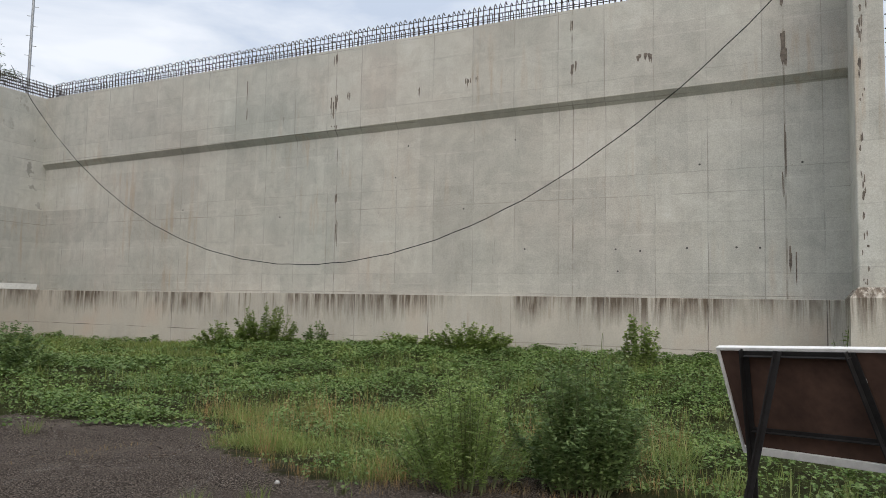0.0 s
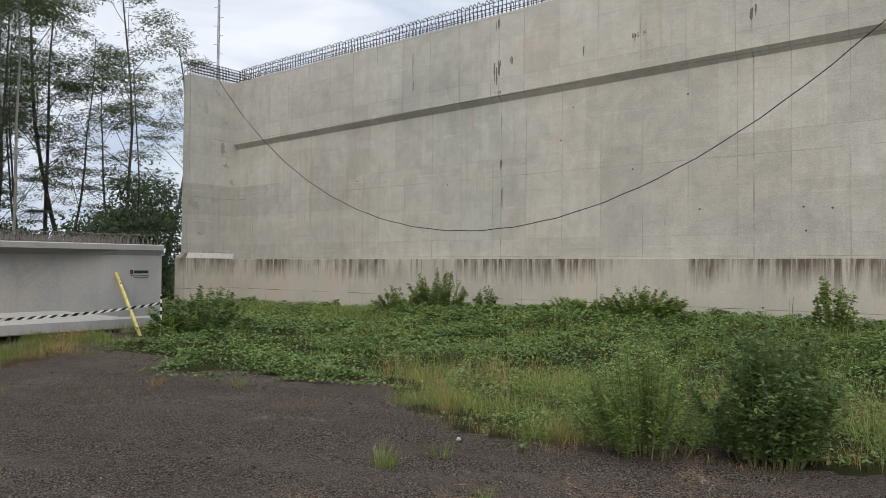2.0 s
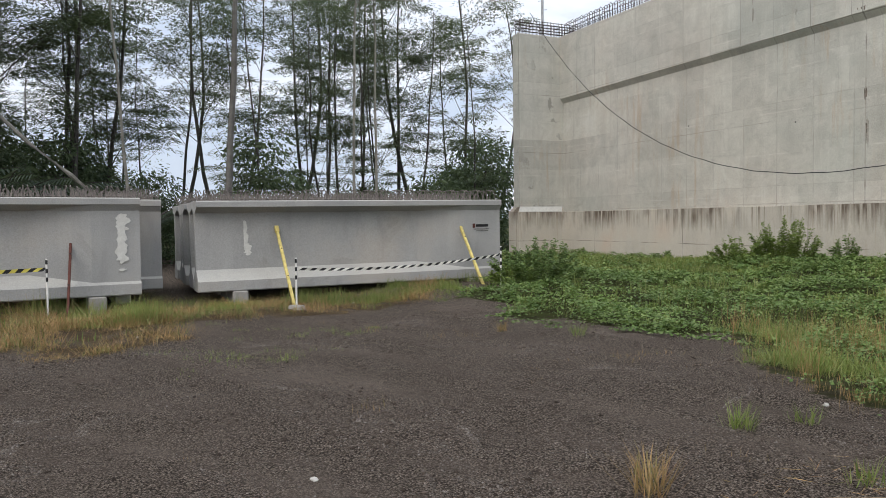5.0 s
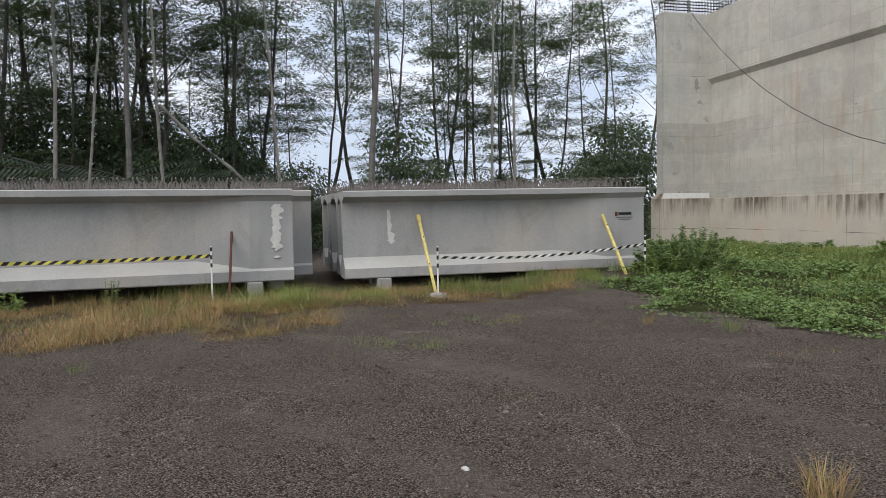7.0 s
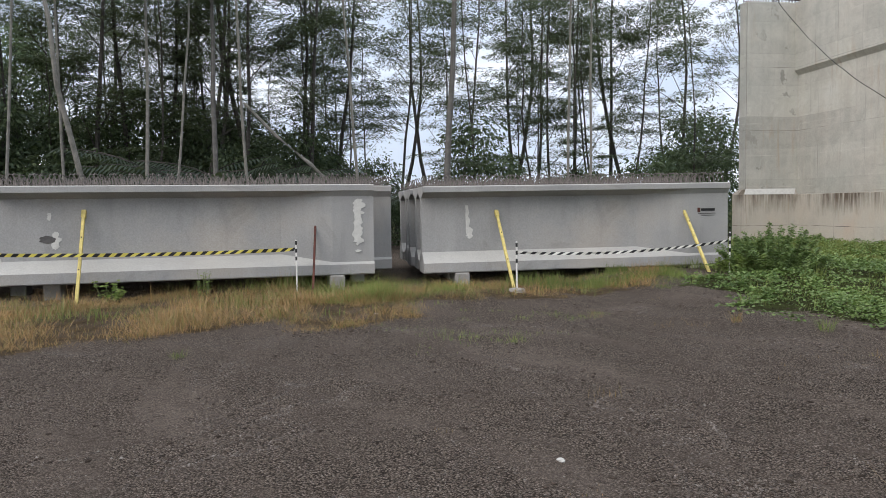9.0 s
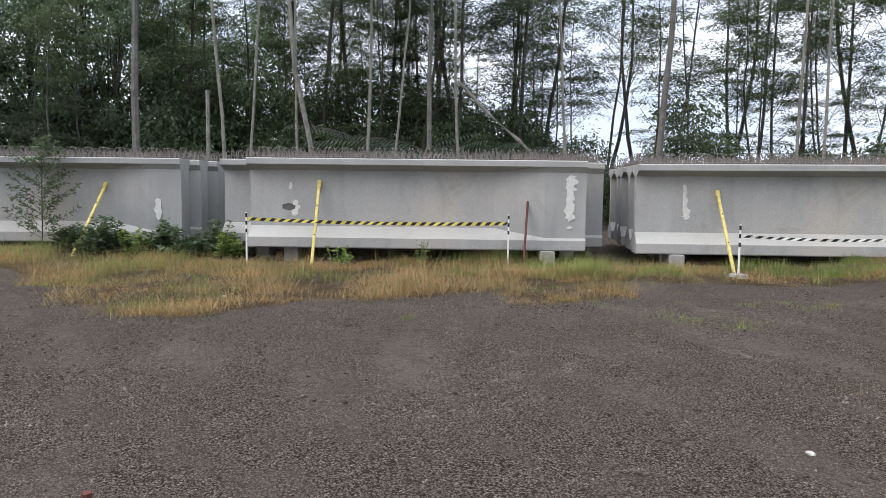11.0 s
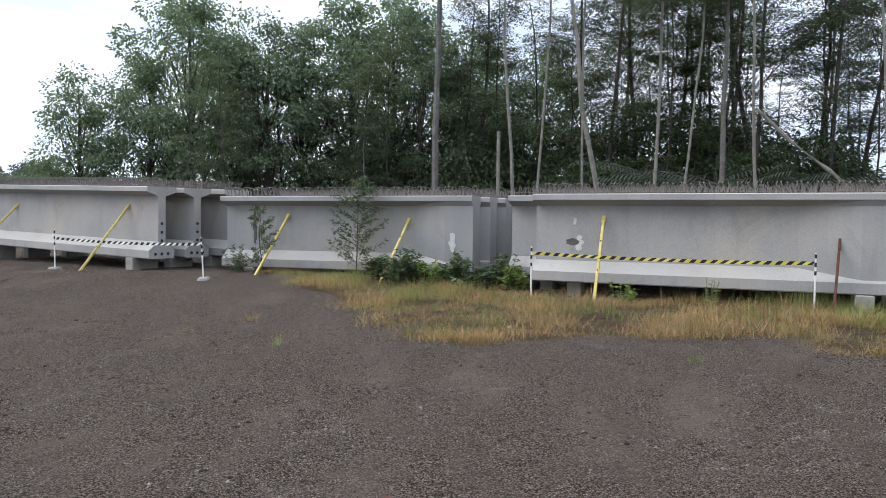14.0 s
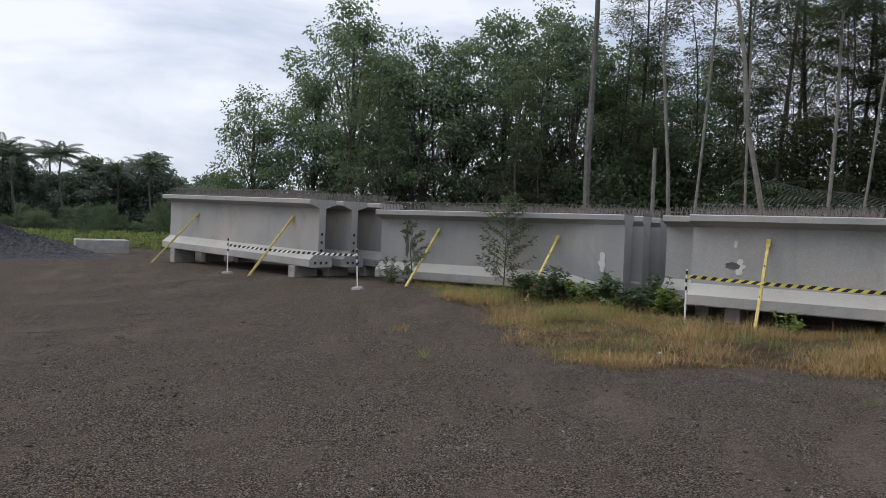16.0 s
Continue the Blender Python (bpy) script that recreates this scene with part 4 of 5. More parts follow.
def clear_of_wall(x, y, gap):
    s = (x + 14.9) * WU[0] + (y - 28.3) * WU[1]
    w = (x + 14.9) * WN[0] + (y - 28.3) * WN[1]
    return s < -gap or w > gap + 2.5 and s < -1.5


# the plantation behind the girders
for az in np.arange(32.5, 82, 0.68):
    x, y = polar(az + r.normal(0, 0.4), r.uniform(26, 46))
    if 45 < az < 61 and r.uniform() < 0.3:
        continue
    if clear_of_wall(x, y, 2.6):
        plant_tree(FEATHER[r.integers(0, 6)], x, y, r.uniform(0, 360), r.uniform(0.85, 1.15), SLIM, "plantation trees", "slender_tree")
# denser growth further round
for az in np.arange(74, 110, 2.0):
    x, y = polar(az + r.normal(0, 0.4), r.uniform(29, 40))
    plant_tree(FEATHER[r.integers(0, 6)], x, y, r.uniform(0, 360), r.uniform(0.68, 0.88) if az < 95 else r.uniform(0.5, 0.62), "slender feathery-leaved tree in dense growth", "plantation trees", "slender_tree")
for az, d, k, s in ((109.0, 35, 0, 1.02), (112.3, 36, 1, 0.82), (116.4, 36, 2, 0.80), (106.0, 36, 1, 0.95), (103, 34, 2, 1.08), (100.3, 35, 3, 0.84), (97, 36, 1, 1.14), (94.2, 35, 0, 1.02), (91.3, 34, 1, 0.98), (88, 36, 2, 1.12), (84.5, 38, 2, 0.9), (81.5, 39, 1, 1.0), (86.3, 39, 3, 0.85), (107.5, 41, 3, 0.8), (118.5, 44, 2, 0.42), (120.3, 47, 1, 0.33)):
    x, y = polar(az, d)
    plant_tree(BROAD[k], x, y, az * 7, s, "full dark green broadleaf tree behind the girders", "wood edge trees", "broadleaf_tree")
# trunks that stand nearest
for x, y, k, s, t in ((-24.75, -0.95, 0, 1.0, 20), (-24.65, 1.95, 1, 1.0, 80), (-24.6, 2.35, 3, 1.0, 10), (-24.3, 3.9, 3, 0.95, 200), (-24.1, 4.75, 2, 1.0, 150), (-23.8, 5.95, 1, 1.0, 300), (-23.4, 6.7, 3, 0.9, 40), (-22.7, 9.0, 1, 0.9, 120), (-19.5, 14.2, 0, 0.95, 250), (-16.35, 17.8, 3, 0.95, 70), (-16.9, 17.2, 3, 1.0, 170), (-23.0, 7.9, 0, 0.8, 90), (-21.0, 12.0, 3, 1.0, 220)):
    plant_tree(TALL[k], x, y, t, s, "tall tree with a long bare pale trunk" if k else "tall tree with a long bare grey trunk", "nearest trunks", "slender_tree")
# dark undergrowth and young palms at the foot of the trees
for az in np.arange(35, 116, 1.3):
    x, y = polar(az, r.uniform(24, 31))
    if clear_of_wall(x, y, 3.5):
        plant_tree(UNDER[r.integers(0, 3)], x, y, r.uniform(0, 360), (r.uniform(0.75, 1.3) if az > 60 else r.uniform(0.65, 1.1)), "dark leafy undergrowth bush below the trees", "undergrowth", "undergrowth_bush")
for az in np.arange(38, 112, 1.3):
    x, y = polar(az, r.uniform(31, 38))
    if clear_of_wall(x, y, 3.5):
        plant_tree(UNDER[r.integers(0, 3)], x, y, r.uniform(0, 360), r.uniform(0.9, 1.35) if az > 60 else r.uniform(0.45, 0.8), "dark leafy bush deep in the wood", "undergrowth", "undergrowth_bush")
for az, d, s in ((31.8, 37, 1.2), (33.0, 40, 1.3), (34.3, 37, 1.1), (35.5, 34, 1.2)):
    x, y = polar(az, d)
    plant_tree(UNDER[r.integers(0, 3)], x, y, az * 9, s, "dark leafy undergrowth bush below the trees", "undergrowth", "undergrowth_bush")
for az, d, s in ((58, 26, 0.8), (61, 28, 1.0), (64, 25, 0.95), (67, 27, 1.25), (69.5, 26, 1.15), (72, 28, 1.3), (75, 27, 0.95), (79.5, 25, 0.8), (83, 24, 0.65)):
    x, y = polar(az, d)
    plant_tree(PALMS[0], x, y, az * 11, s * 1.15, "young stemless palm with arching dark fronds", "young palms", "young_palm")
# far coconut palms
for az, d, k, s in ((128.5, 80, 1, 1.02), (127.2, 86, 2, 1.0), (122.8, 80, 1, 0.94), (125.8, 84, 2, 0.98), (131.4, 82, 1, 0.98), (124.4, 88, 2, 1.05), (130.2, 90, 2, 1.2), (133, 84, 2, 1.2)):
    x, y = polar(az, d)
    plant_tree(PALMS[k], x, y, az * 5, s, "tall coconut palm standing in a far tree line", "far palms", "coconut_palm")
for az in np.arange(117.0, 138, 0.6):
    x, y = polar(az, r.uniform(84, 100))
    plant_tree(FAR[r.integers(0, 3)], x, y, r.uniform(0, 360), r.uniform(0.85, 1.12), "dark tree in a far tree line", "far trees", "far_tree")
for az in np.arange(117, 136, 0.9):
    x, y = polar(az, r.uniform(62, 76))
    plant_tree(UNDER[r.integers(0, 3)], x, y, r.uniform(0, 360), r.uniform(0.3, 0.6), "green bush before the far tree line", "far bushes", "far_bush")
for proto in FEATHER + BROAD + UNDER + TALL + PALMS + FAR:
    for o in list(proto.children) + [proto]:
        bpy.data.objects.remove(o)
bm = bmesh.new()
tube(bm, [(-21.3, 11.7, 1.8), (-21.85, 10.6, 2.95), (-22.3, 9.65, 3.85), (-22.7, 8.8, 4.85)], [0.08, 0.07, 0.06, 0.045], 7)
tagged(part("leaning_trunk", bm, BARK_PALE, None), "pale bare trunk leaning across the wood", "tree trunk")
bm = bmesh.new()
tube(bm, [(-24.55, 1.2, -0.1), (-24.55, 1.2, 4.3)], [0.07, 0.06], 7)
tagged(part("cut_trunk", bm, BARK_PALE, None), "short pale trunk cut off at the top", "tree trunk")

# ---- things in the yard ----
def slab(points, m, depth):
    """A thin plate from an outline in x and z, its back at y = 0."""
    bm = bmesh.new()
    loft(bm, [[m @ Vector((x, 0, z)) for x, z in points], [m @ Vector((x, -depth, z)) for x, z in points]])
    return bm


def ragged(width, height, seed, n=18, rough=0.22):
    """An uneven blot round the origin."""
    r = np.random.default_rng(seed)
    k = 1 + r.normal(0, rough, n)
    return [(width / 2 * k[i] * math.cos(math.tau * i / n), height / 2 * (0.8 + 0.2 * k[i]) * math.sin(math.tau * i / n)) for i in range(n)]


def girder_patch(key, x, z, width, height, material, seed, label, front=0.30, rough=0.22):
    m, length = girder_pose[key]
    at = m @ Matrix.Translation((x, -FL + front, z))
    ob = part("repair_patch", slab(ragged(width, height, seed, 26, rough), Matrix.Identity(4), 0.004 + 0.0008 * seed), material, None)
    ob.matrix_world = at
    return tagged(ob, label, "patch", "repair patches")


def along(key, p):
    """A place in a girder's own frame."""
    return girder_pose[key][0].inverted() @ Vector(p)


MORTAR = "pale ragged mortar patch on a girder web"
girder_patch("g3", 6.07, 1.26, 0.22, 0.30, PATCH, 1, MORTAR, 0.084, 0.3)
girder_patch("g3", 6.05, 1.02, 0.15, 0.44, PATCH, 2, MORTAR, 0.084, 0.35)
girder_patch("g3", 6.05, 0.74, 0.24, 0.38, PATCH, 10, MORTAR, 0.084, 0.35)
girder_patch("g3", 6.05, 0.44, 0.10, 0.05, PATCH, 11, MORTAR, 0.084, 0.3)
girder_patch("g2", 0.91, 1.02, 0.08, 0.62, PATCH, 3, MORTAR)
girder_patch("g2", 0.95, 0.76, 0.13, 0.24, PATCH, 4, MORTAR)
girder_patch("g4", 5.76, 0.66, 0.14, 0.44, PATCH, 5, MORTAR, 0.084)
girder_patch("g3", 0.86, 0.74, 0.14, 0.30, PATCH, 6, MORTAR)
girder_patch("g3", 0.73, 0.76, 0.26, 0.14, STAIN, 7, "dark round repair mark on a girder web")
girder_patch("g3", 0.77, 1.16, 0.06, 0.14, PATCH, 12, MORTAR)
girder_patch("g4", 0.78, 0.92, 0.10, 0.80, STAIN, 8, "dark tall stain on a girder web", 0.30, 0.4)

# stencilled mark, as plain bars
m, length = girder_pose["g2"]
mark = thing("stencilled_mark", m @ Matrix.Translation((5.87, -FL + 0.085, 1.08)), "dark stencilled maker's mark on a girder", "marking")
for x0, x1, z0, z1, mat in ((-0.12, 0.18, 0.02, 0.075, TAPE_BLACK), (-0.20, -0.14, 0.0, 0.09, RED), (-0.18, 0.20, -0.035, -0.022, STAIN), (-0.12, 0.17, -0.075, -0.062, STAIN)):
    bm = bmesh.new()
    box(bm, x0, x1, -0.003, 0.002, z0, z1)
    part("bar", bm, mat, mark)


def brace(top, foot, label, material=YELLOW, width=0.026, plate=True):
    """A square steel prop with a head plate."""
    top, foot = Vector(top), Vector(foot)
    d = (top - foot).normalized()
    side = d.cross(Vector((0, 0, 1))).normalized()
    ob = thing("steel_prop", Matrix.Translation(foot), label, "prop", "girder props")
    a, b = side * width, side.cross(d).normalized() * width
    n = (top - foot)
    bm = bmesh.new()
    loft(bm, [[o + i * a + j * b for i, j in ((-1, -1), (1, -1), (1, 1), (-1, 1))] for o in (Vector((0, 0, 0)) - d * 0.06, n)])
    shaft = part("shaft", bm, material, ob, bevel=0.006)
    bm = bmesh.new()
    loft(bm, [[o + i * a * 1.5 + j * b * 1.25 for i, j in ((-1, -1), (1, -1), (1, 1), (-1, 1))] for o in (n - d * 0.13, n + d * 0.02)])
    part("head", bm, material, shaft, bevel=0.006)
    for k in (0.35, 0.7):
        bm = bmesh.new()
        tube(bm, [n * k - b * 1.5, n * k + b * 1.5], 0.012, 6)
        part("bolt", bm, FRAME, shaft)
    return ob


PROP = "yellow painted steel prop leaning against a girder"
brace((-11.44, 9.24, 1.40), (-10.36, 8.68, 0.0), PROP)
brace((-9.56, 12.67, 1.53), (-8.48, 12.00, 0.20), PROP)
brace((-14.49, 2.38, 1.51), (-13.64, 2.03, 0.0), PROP)
brace((-17.04, -1.41, 1.43), (-15.72, -1.95, 0.12), PROP)
brace((-17.94, -4.29, 1.50), (-16.80, -4.79, 0.18), PROP)
brace((-18.29, -8.19, 1.70), (-17.52, -9.01, 0.18), PROP)
brace((-20.94, -12.37, 1.72), (-20.57, -13.68, 0.18), PROP)
brace((-12.88, 6.01, 1.43), (-12.30, 5.61, 0.0), "rusty dark red steel prop leaning against a girder", RED, 0.020)


def barrier_post(x, y, height, foot, lean=(0.0, 0.0)):
    z = float(rise(x, y))
    ob = thing("barrier_post", pose(x, y, z, lean[0], lean[1], 0), "thin white barrier post with black bands" + (" on a concrete foot" if foot else " standing in grass"), "post", "barrier posts")
    bm = bmesh.new()
    tube(bm, [(0, 0, -0.05), (0, 0, height)], 0.016, 8)
    shaft = part("shaft", bm, WHITE, ob)
    for k in (0.02, 0.16, 0.30):
        bm = bmesh.new()
        tube(bm, [(0, 0, height - k - 0.07), (0, 0, height - k)], 0.0185, 8)
        part("band", bm, TAPE_BLACK, shaft, "black band")
    if foot:
        bm = bmesh.new()
        loft(bm, [[(0.13 * i, 0.11 * j, -0.02) for i, j in ((-1, -1), (1, -1), (1, 1), (-1, 1))], [(0.11 * i, 0.09 * j, foot) for i, j in ((-1, -1), (1, -1), (1, 1), (-1, 1))]])
        part("foot", bm, BLOCK, ob, bevel=0.015)
    return Vector((x, y, z + height))


def tape(a, b, sag, width, light, label):
    """A sagging striped tape; slanted stripes, black and light by turns."""
    a, b = Vector(a), Vector(b)
    n = max(8, int((b - a).length / 0.085))
    verts, faces = [], []
    for i in range(n + 1):
        for top, skew in ((0, -0.45), (1, 0.45)):
            t = min(1, max(0, (i + skew) / n))
            p = a.lerp(b, t) - Vector((0, 0, sag * 4 * t * (1 - t))) + Vector((0, 0, (top - 0.5) * width))
            tw = math.sin(t * 23) * 0.012
            verts.append((p.x + tw, p.y + tw * (1 - 2 * top), p.z))
    for i in range(n):
        faces.append((2 * i, 2 * i + 2, 2 * i + 3, 2 * i + 1))
    me = raw("barrier_tape", verts, faces, light)
    me.materials.append(TAPE_BLACK)
    for p in me.polygons:
        p.material_index = p.index % 2
    ob = tagged(new("barrier_tape", me), label, "tape", "barrier tapes")
    sol = ob.modifiers.new("thickness", "SOLIDIFY")
    sol.thickness = 0.002
    return ob


p1 = barrier_post(-9.82, 8.24, 0.89, 0.08)
p2 = barrier_post(-8.06, 12.00, 0.77, 0.0)
tape(p1 - Vector((0, 0, 0.19)), p2 - Vector((0, 0, 0.16)), 0.10, 0.045, TAPE_WHITE, "black and white striped tape slung between posts")
p3 = barrier_post(-14.24, 0.98, 0.95, 0.0)
p4 = barrier_post(-12.60, 5.45, 0.95, 0.0)
tape(p3 - Vector((0, 0, 0.12)), p4 - Vector((0, 0, 0.17)), 0.04, 0.06, TAPE_YELLOW, "black and yellow striped tape slung between posts")
p5 = barrier_post(-17.90, -9.79, 0.93, 0.05)
p6 = barrier_post(-15.82, -5.63, 0.88, 0.05, (2, 3))
tape(p5 - Vector((0, 0, 0.20)), p6 - Vector((0, 0, 0.14)), 0.05, 0.06, TAPE_WHITE, "black and white striped tape slung between posts")

# ---- the sign board, seen from behind ----
SU, SD = Vector((0.5143, -0.8563, 0.0475)), Vector((0.2978, 0.1263, -0.9462))
SN = SU.cross(SD).normalized()
if SN.y > 0:
    SN = -SN
SO = Vector((1.5805, 4.3664, 1.290))
SM = Matrix(((SU.x, SN.x, -SD.x, SO.x), (SU.y, SN.y, -SD.y, SO.y), (SU.z, SN.z, -SD.z, SO.z), (0, 0, 0, 1)))
sign = thing("sign_board", SM, "back of a leaning brown plywood sign board with white rim", "sign")
SW, SH = 1.25, 0.707
bm = bmesh.new()
box(bm, 0.018, SW - 0.018, -0.012, 0.006, -SH + 0.05, -0.022)
part("board", bm, BOARD, sign, "weathered dark brown plywood", 0.002)
for x0, x1, z0, z1 in ((0, 0.018, -SH, 0), (SW - 0.018, SW, -SH, 0), (0.018, SW - 0.018, -0.022, 0), (0.018, SW - 0.018, -SH, -SH + 0.05)):
    bm = bmesh.new()
    box(bm, x0, x1, -0.02, 0.02, z0, z1)
    part("rim", bm, WHITE, sign, "white painted rim", 0.003)
inv = SM.inverted()


def angle_bar(p, q, w, name="leg"):
    p, q = Vector(p), Vector(q)
    d = (q - p).normalized()
    a = d.cross(Vector((0, 1, 0))).normalized() * w
    b = a.cross(d).normalized() * w
    bm = bmesh.new()
    t = 0.18
    outline = [(0, 0), (1, 0), (1, t), (t, t), (t, 1), (0, 1)]
    loft(bm, [[o + a * (i - 0.5) + b * j for i, j in outline] for o in (p, q)])
    part(name, bm, FRAME, sign)


for x, low, foot in ((0.205, 0.075, (1.935, 4.603, -0.03)), (0.84, 0.933, (2.50, 3.66, -0.03))):
    angle_bar((x, 0.012, -0.012), (low, 0.014, -SH + 0.01), 0.042)
    angle_bar((low, 0.014, -SH + 0.01), inv @ Vector(foot), 0.042, "foot_bar")
angle_bar((0.444, 0.045, -0.013), inv @ Vector((1.581, 4.153, -0.03)), 0.034, "prop")
angle_bar((0.12, 0.022, -0.53), (0.90, 0.022, -0.52), 0.026, "rail")
angle_bar((0.20, 0.022, -0.035), (0.84, 0.022, -0.035), 0.030, "rail")
for k, (x, z, w, h) in enumerate(((0.875, -0.24, 0.010, 0.16), (0.868, -0.40, 0.008, 0.14), (0.905, -0.47, 0.016, 0.09), (0.91, -0.60, 0.022, 0.13))):
    part("scrape", slab(ragged(w * 2, h, 60 + k, 14, 0.35), Matrix.Translation((x, 0.0105, z)), 0.004), PATCH, sign, "pale scraped strip of paint")
# ---- the hanging cable and the mast ----
CA, CB = Vector((-15.9, 26.6)), Vector((8.2, 13.4))
CU = (CB - CA).normalized()
pts = []
for s in np.linspace(0.7, 27.3, 60):
    q = CA + CU * s
    pts.append((q.x, q.y, 2.56 + 0.0368 * (s - 14.25) ** 2 * (1 + 0.0005 * (s - 14.25) ** 2) + 0.012 * math.sin(s * 5.1)))
bm = bmesh.new()
tube(bm, pts, 0.011, 5)
tagged(part("hanging_cable", bm, BLACK, None), "black cable sagging in front of the concrete wall", "cable")
mast = thing("radio_mast", pose(-21.75, 39.4, 0), "thin grey steel mast with climbing pegs", "mast")
bm = bmesh.new()
tube(bm, [(0, 0, -0.2), (0, 0, 21)], [0.10, 0.07], 8)
pole = part("pole", bm, GALV, mast)
for k in range(16):
    bm = bmesh.new()
    sg = 1 if k % 2 else -1
    tube(bm, [(0, 0, 12.5 + 0.55 * k), (0.25 * sg, 0.1 * sg, 12.5 + 0.55 * k)], 0.02, 4)
    part("peg", bm, GALV, pole)

# ---- shrubs ----
shrub("roadside_shrub", (1.10, 5.95), 0.56, 0.50, 1.24, 15000, 0.060, 0.013, LEAF_BUSH, "dense upright dark green shrub beside the gravel", 70, 1)
shrub("roadside_shrub", (1.22, 6.25), 0.50, 0.30, 1.20, 1500, 0.05, 0.008, LEAF_SHRUB, "pale green weed spikes rising behind the dark shrub", 34, 21)
shrub("roadside_shrub", (0.10, 6.02), 0.64, 0.52, 1.04, 12000, 0.056, 0.0075, LEAF_WEED, "lighter green weedy shrub with tall stems", 55, 2)
shrub("wall_shrub", (-4.55, 20.6), 1.0, 0.6, 1.25, 6500, 0.09, 0.024, LEAF_SHRUB, "leafy shrub growing before the plinth", 52, 3)
shrub("wall_shrub", (-5.6, 20.2), 0.9, 0.5, 0.8, 3600, 0.09, 0.028, LEAF_SHRUB, "low leafy shrub before the plinth", 48, 13)
shrub("wall_shrub", (-3.1, 20.4), 0.35, 0.3, 0.9, 900, 0.10, 0.026, LEAF_CREEPER, "slender green shrub before the plinth", 16, 4)
shrub("wall_shrub", (1.0, 17.9), 1.2, 0.6, 0.75, 6000, 0.09, 0.028, LEAF_SHRUB, "bright leafy shrub before the plinth", 60, 5)
shrub("wall_shrub", (-0.6, 18.6), 0.9, 0.6, 0.5, 3200, 0.09, 0.028, LEAF_SHRUB, "low bright creeper mound", 48, 15)
shrub("wall_shrub", (4.2, 14.6), 0.45, 0.35, 1.1, 1500, 0.10, 0.032, LEAF_SHRUB, "bright green sapling before the plinth", 16, 6)
shrub("wall_shrub", (8.3, 14.0), 0.6, 0.4, 0.9, 240, 0.12, 0.025, LEAF_SHRUB, "thin straggling weed before the plinth", 28, 7)
shrub("girder_shrub", (-7.5, 12.5), 1.1, 0.85, 0.92, 9000, 0.085, 0.020, LEAF_BUSH, "dark green shrub beside the girder's end", 60, 8)
shrub("girder_shrub", (-7.9, 12.25), 0.55, 0.45, 0.48, 1500, 0.10, 0.024, LEAF_SHRUB, "low green shrub beside the girder's end", 30, 18)
sapling((-16.75, -2.56), 2.2, 0.62, 60, "thin feathery sapling before a girder", 9, LEAF_DARK)
shrub("girder_weed", (-15.7, -1.35), 0.7, 0.45, 0.78, 1100, 0.16, 0.04, LEAF_DARK, "broad-leaved weed before a girder", 22, 10)
shrub("girder_weed", (-15.6, -0.35), 0.75, 0.5, 0.72, 1200, 0.16, 0.04, LEAF_DARK, "broad-leaved weed before a girder", 24, 11)
shrub("girder_weed", (-15.9, 0.6), 0.5, 0.4, 0.75, 800, 0.14, 0.035, LEAF_DARK, "broad-leaved weed in the gap between girders", 18, 12)
for k, (x, y, h) in enumerate(((-16.3, -2.1, 0.5), (-15.55, -0.9, 0.62), (-15.35, 0.2, 0.6), (-15.3, 0.75, 0.5), (-16.1, -1.8, 0.6))):
    shrub("girder_weed", (x, y), 0.5, 0.35, h, 700, 0.13, 0.034, LEAF_SHRUB if k % 2 else LEAF_DARK, "leafy weed in a row before the girders", 16, 70 + k, group="row of weeds")
sapling((-17.35, -4.75), 1.5, 0.36, 24, "thin straggling sapling before a girder", 14, LEAF_DARK)
shrub("girder_weed", (-17.6, -5.4), 0.35, 0.3, 0.75, 420, 0.10, 0.022, LEAF_DARK, "thin dark weed before a girder", 10, 16)
shrub("girder_weed", (-13.1, 3.9), 0.2, 0.2, 0.62, 90, 0.09, 0.015, LEAF_SHRUB, "thin weed before a girder", 6, 17)
shrub("girder_weed", (-13.5, 2.5), 0.25, 0.25, 0.5, 130, 0.11, 0.025, LEAF_SHRUB, "small weed before a girder", 6, 19)


# ---- low growth ----
def scatter(loop, count, r):
    a = np.array(loop)
    lo, hi = a.min(0), a.max(0)
    out = np.empty((0, 2))
    while len(out) < count:
        p = r.uniform(lo, hi, (count * 2, 2))
        out = np.concatenate([out, p[inside(p[:, 0], p[:, 1], loop)]])
    out = out[:count]
    dx, dy = drift(out[:, 0], out[:, 1])
    return out + np.stack([dx, dy], 1)


def lumps(x, y, f, seed):
    return np.array([noise.noise((a * f, b * f, seed)) for a, b in zip(x, y)])


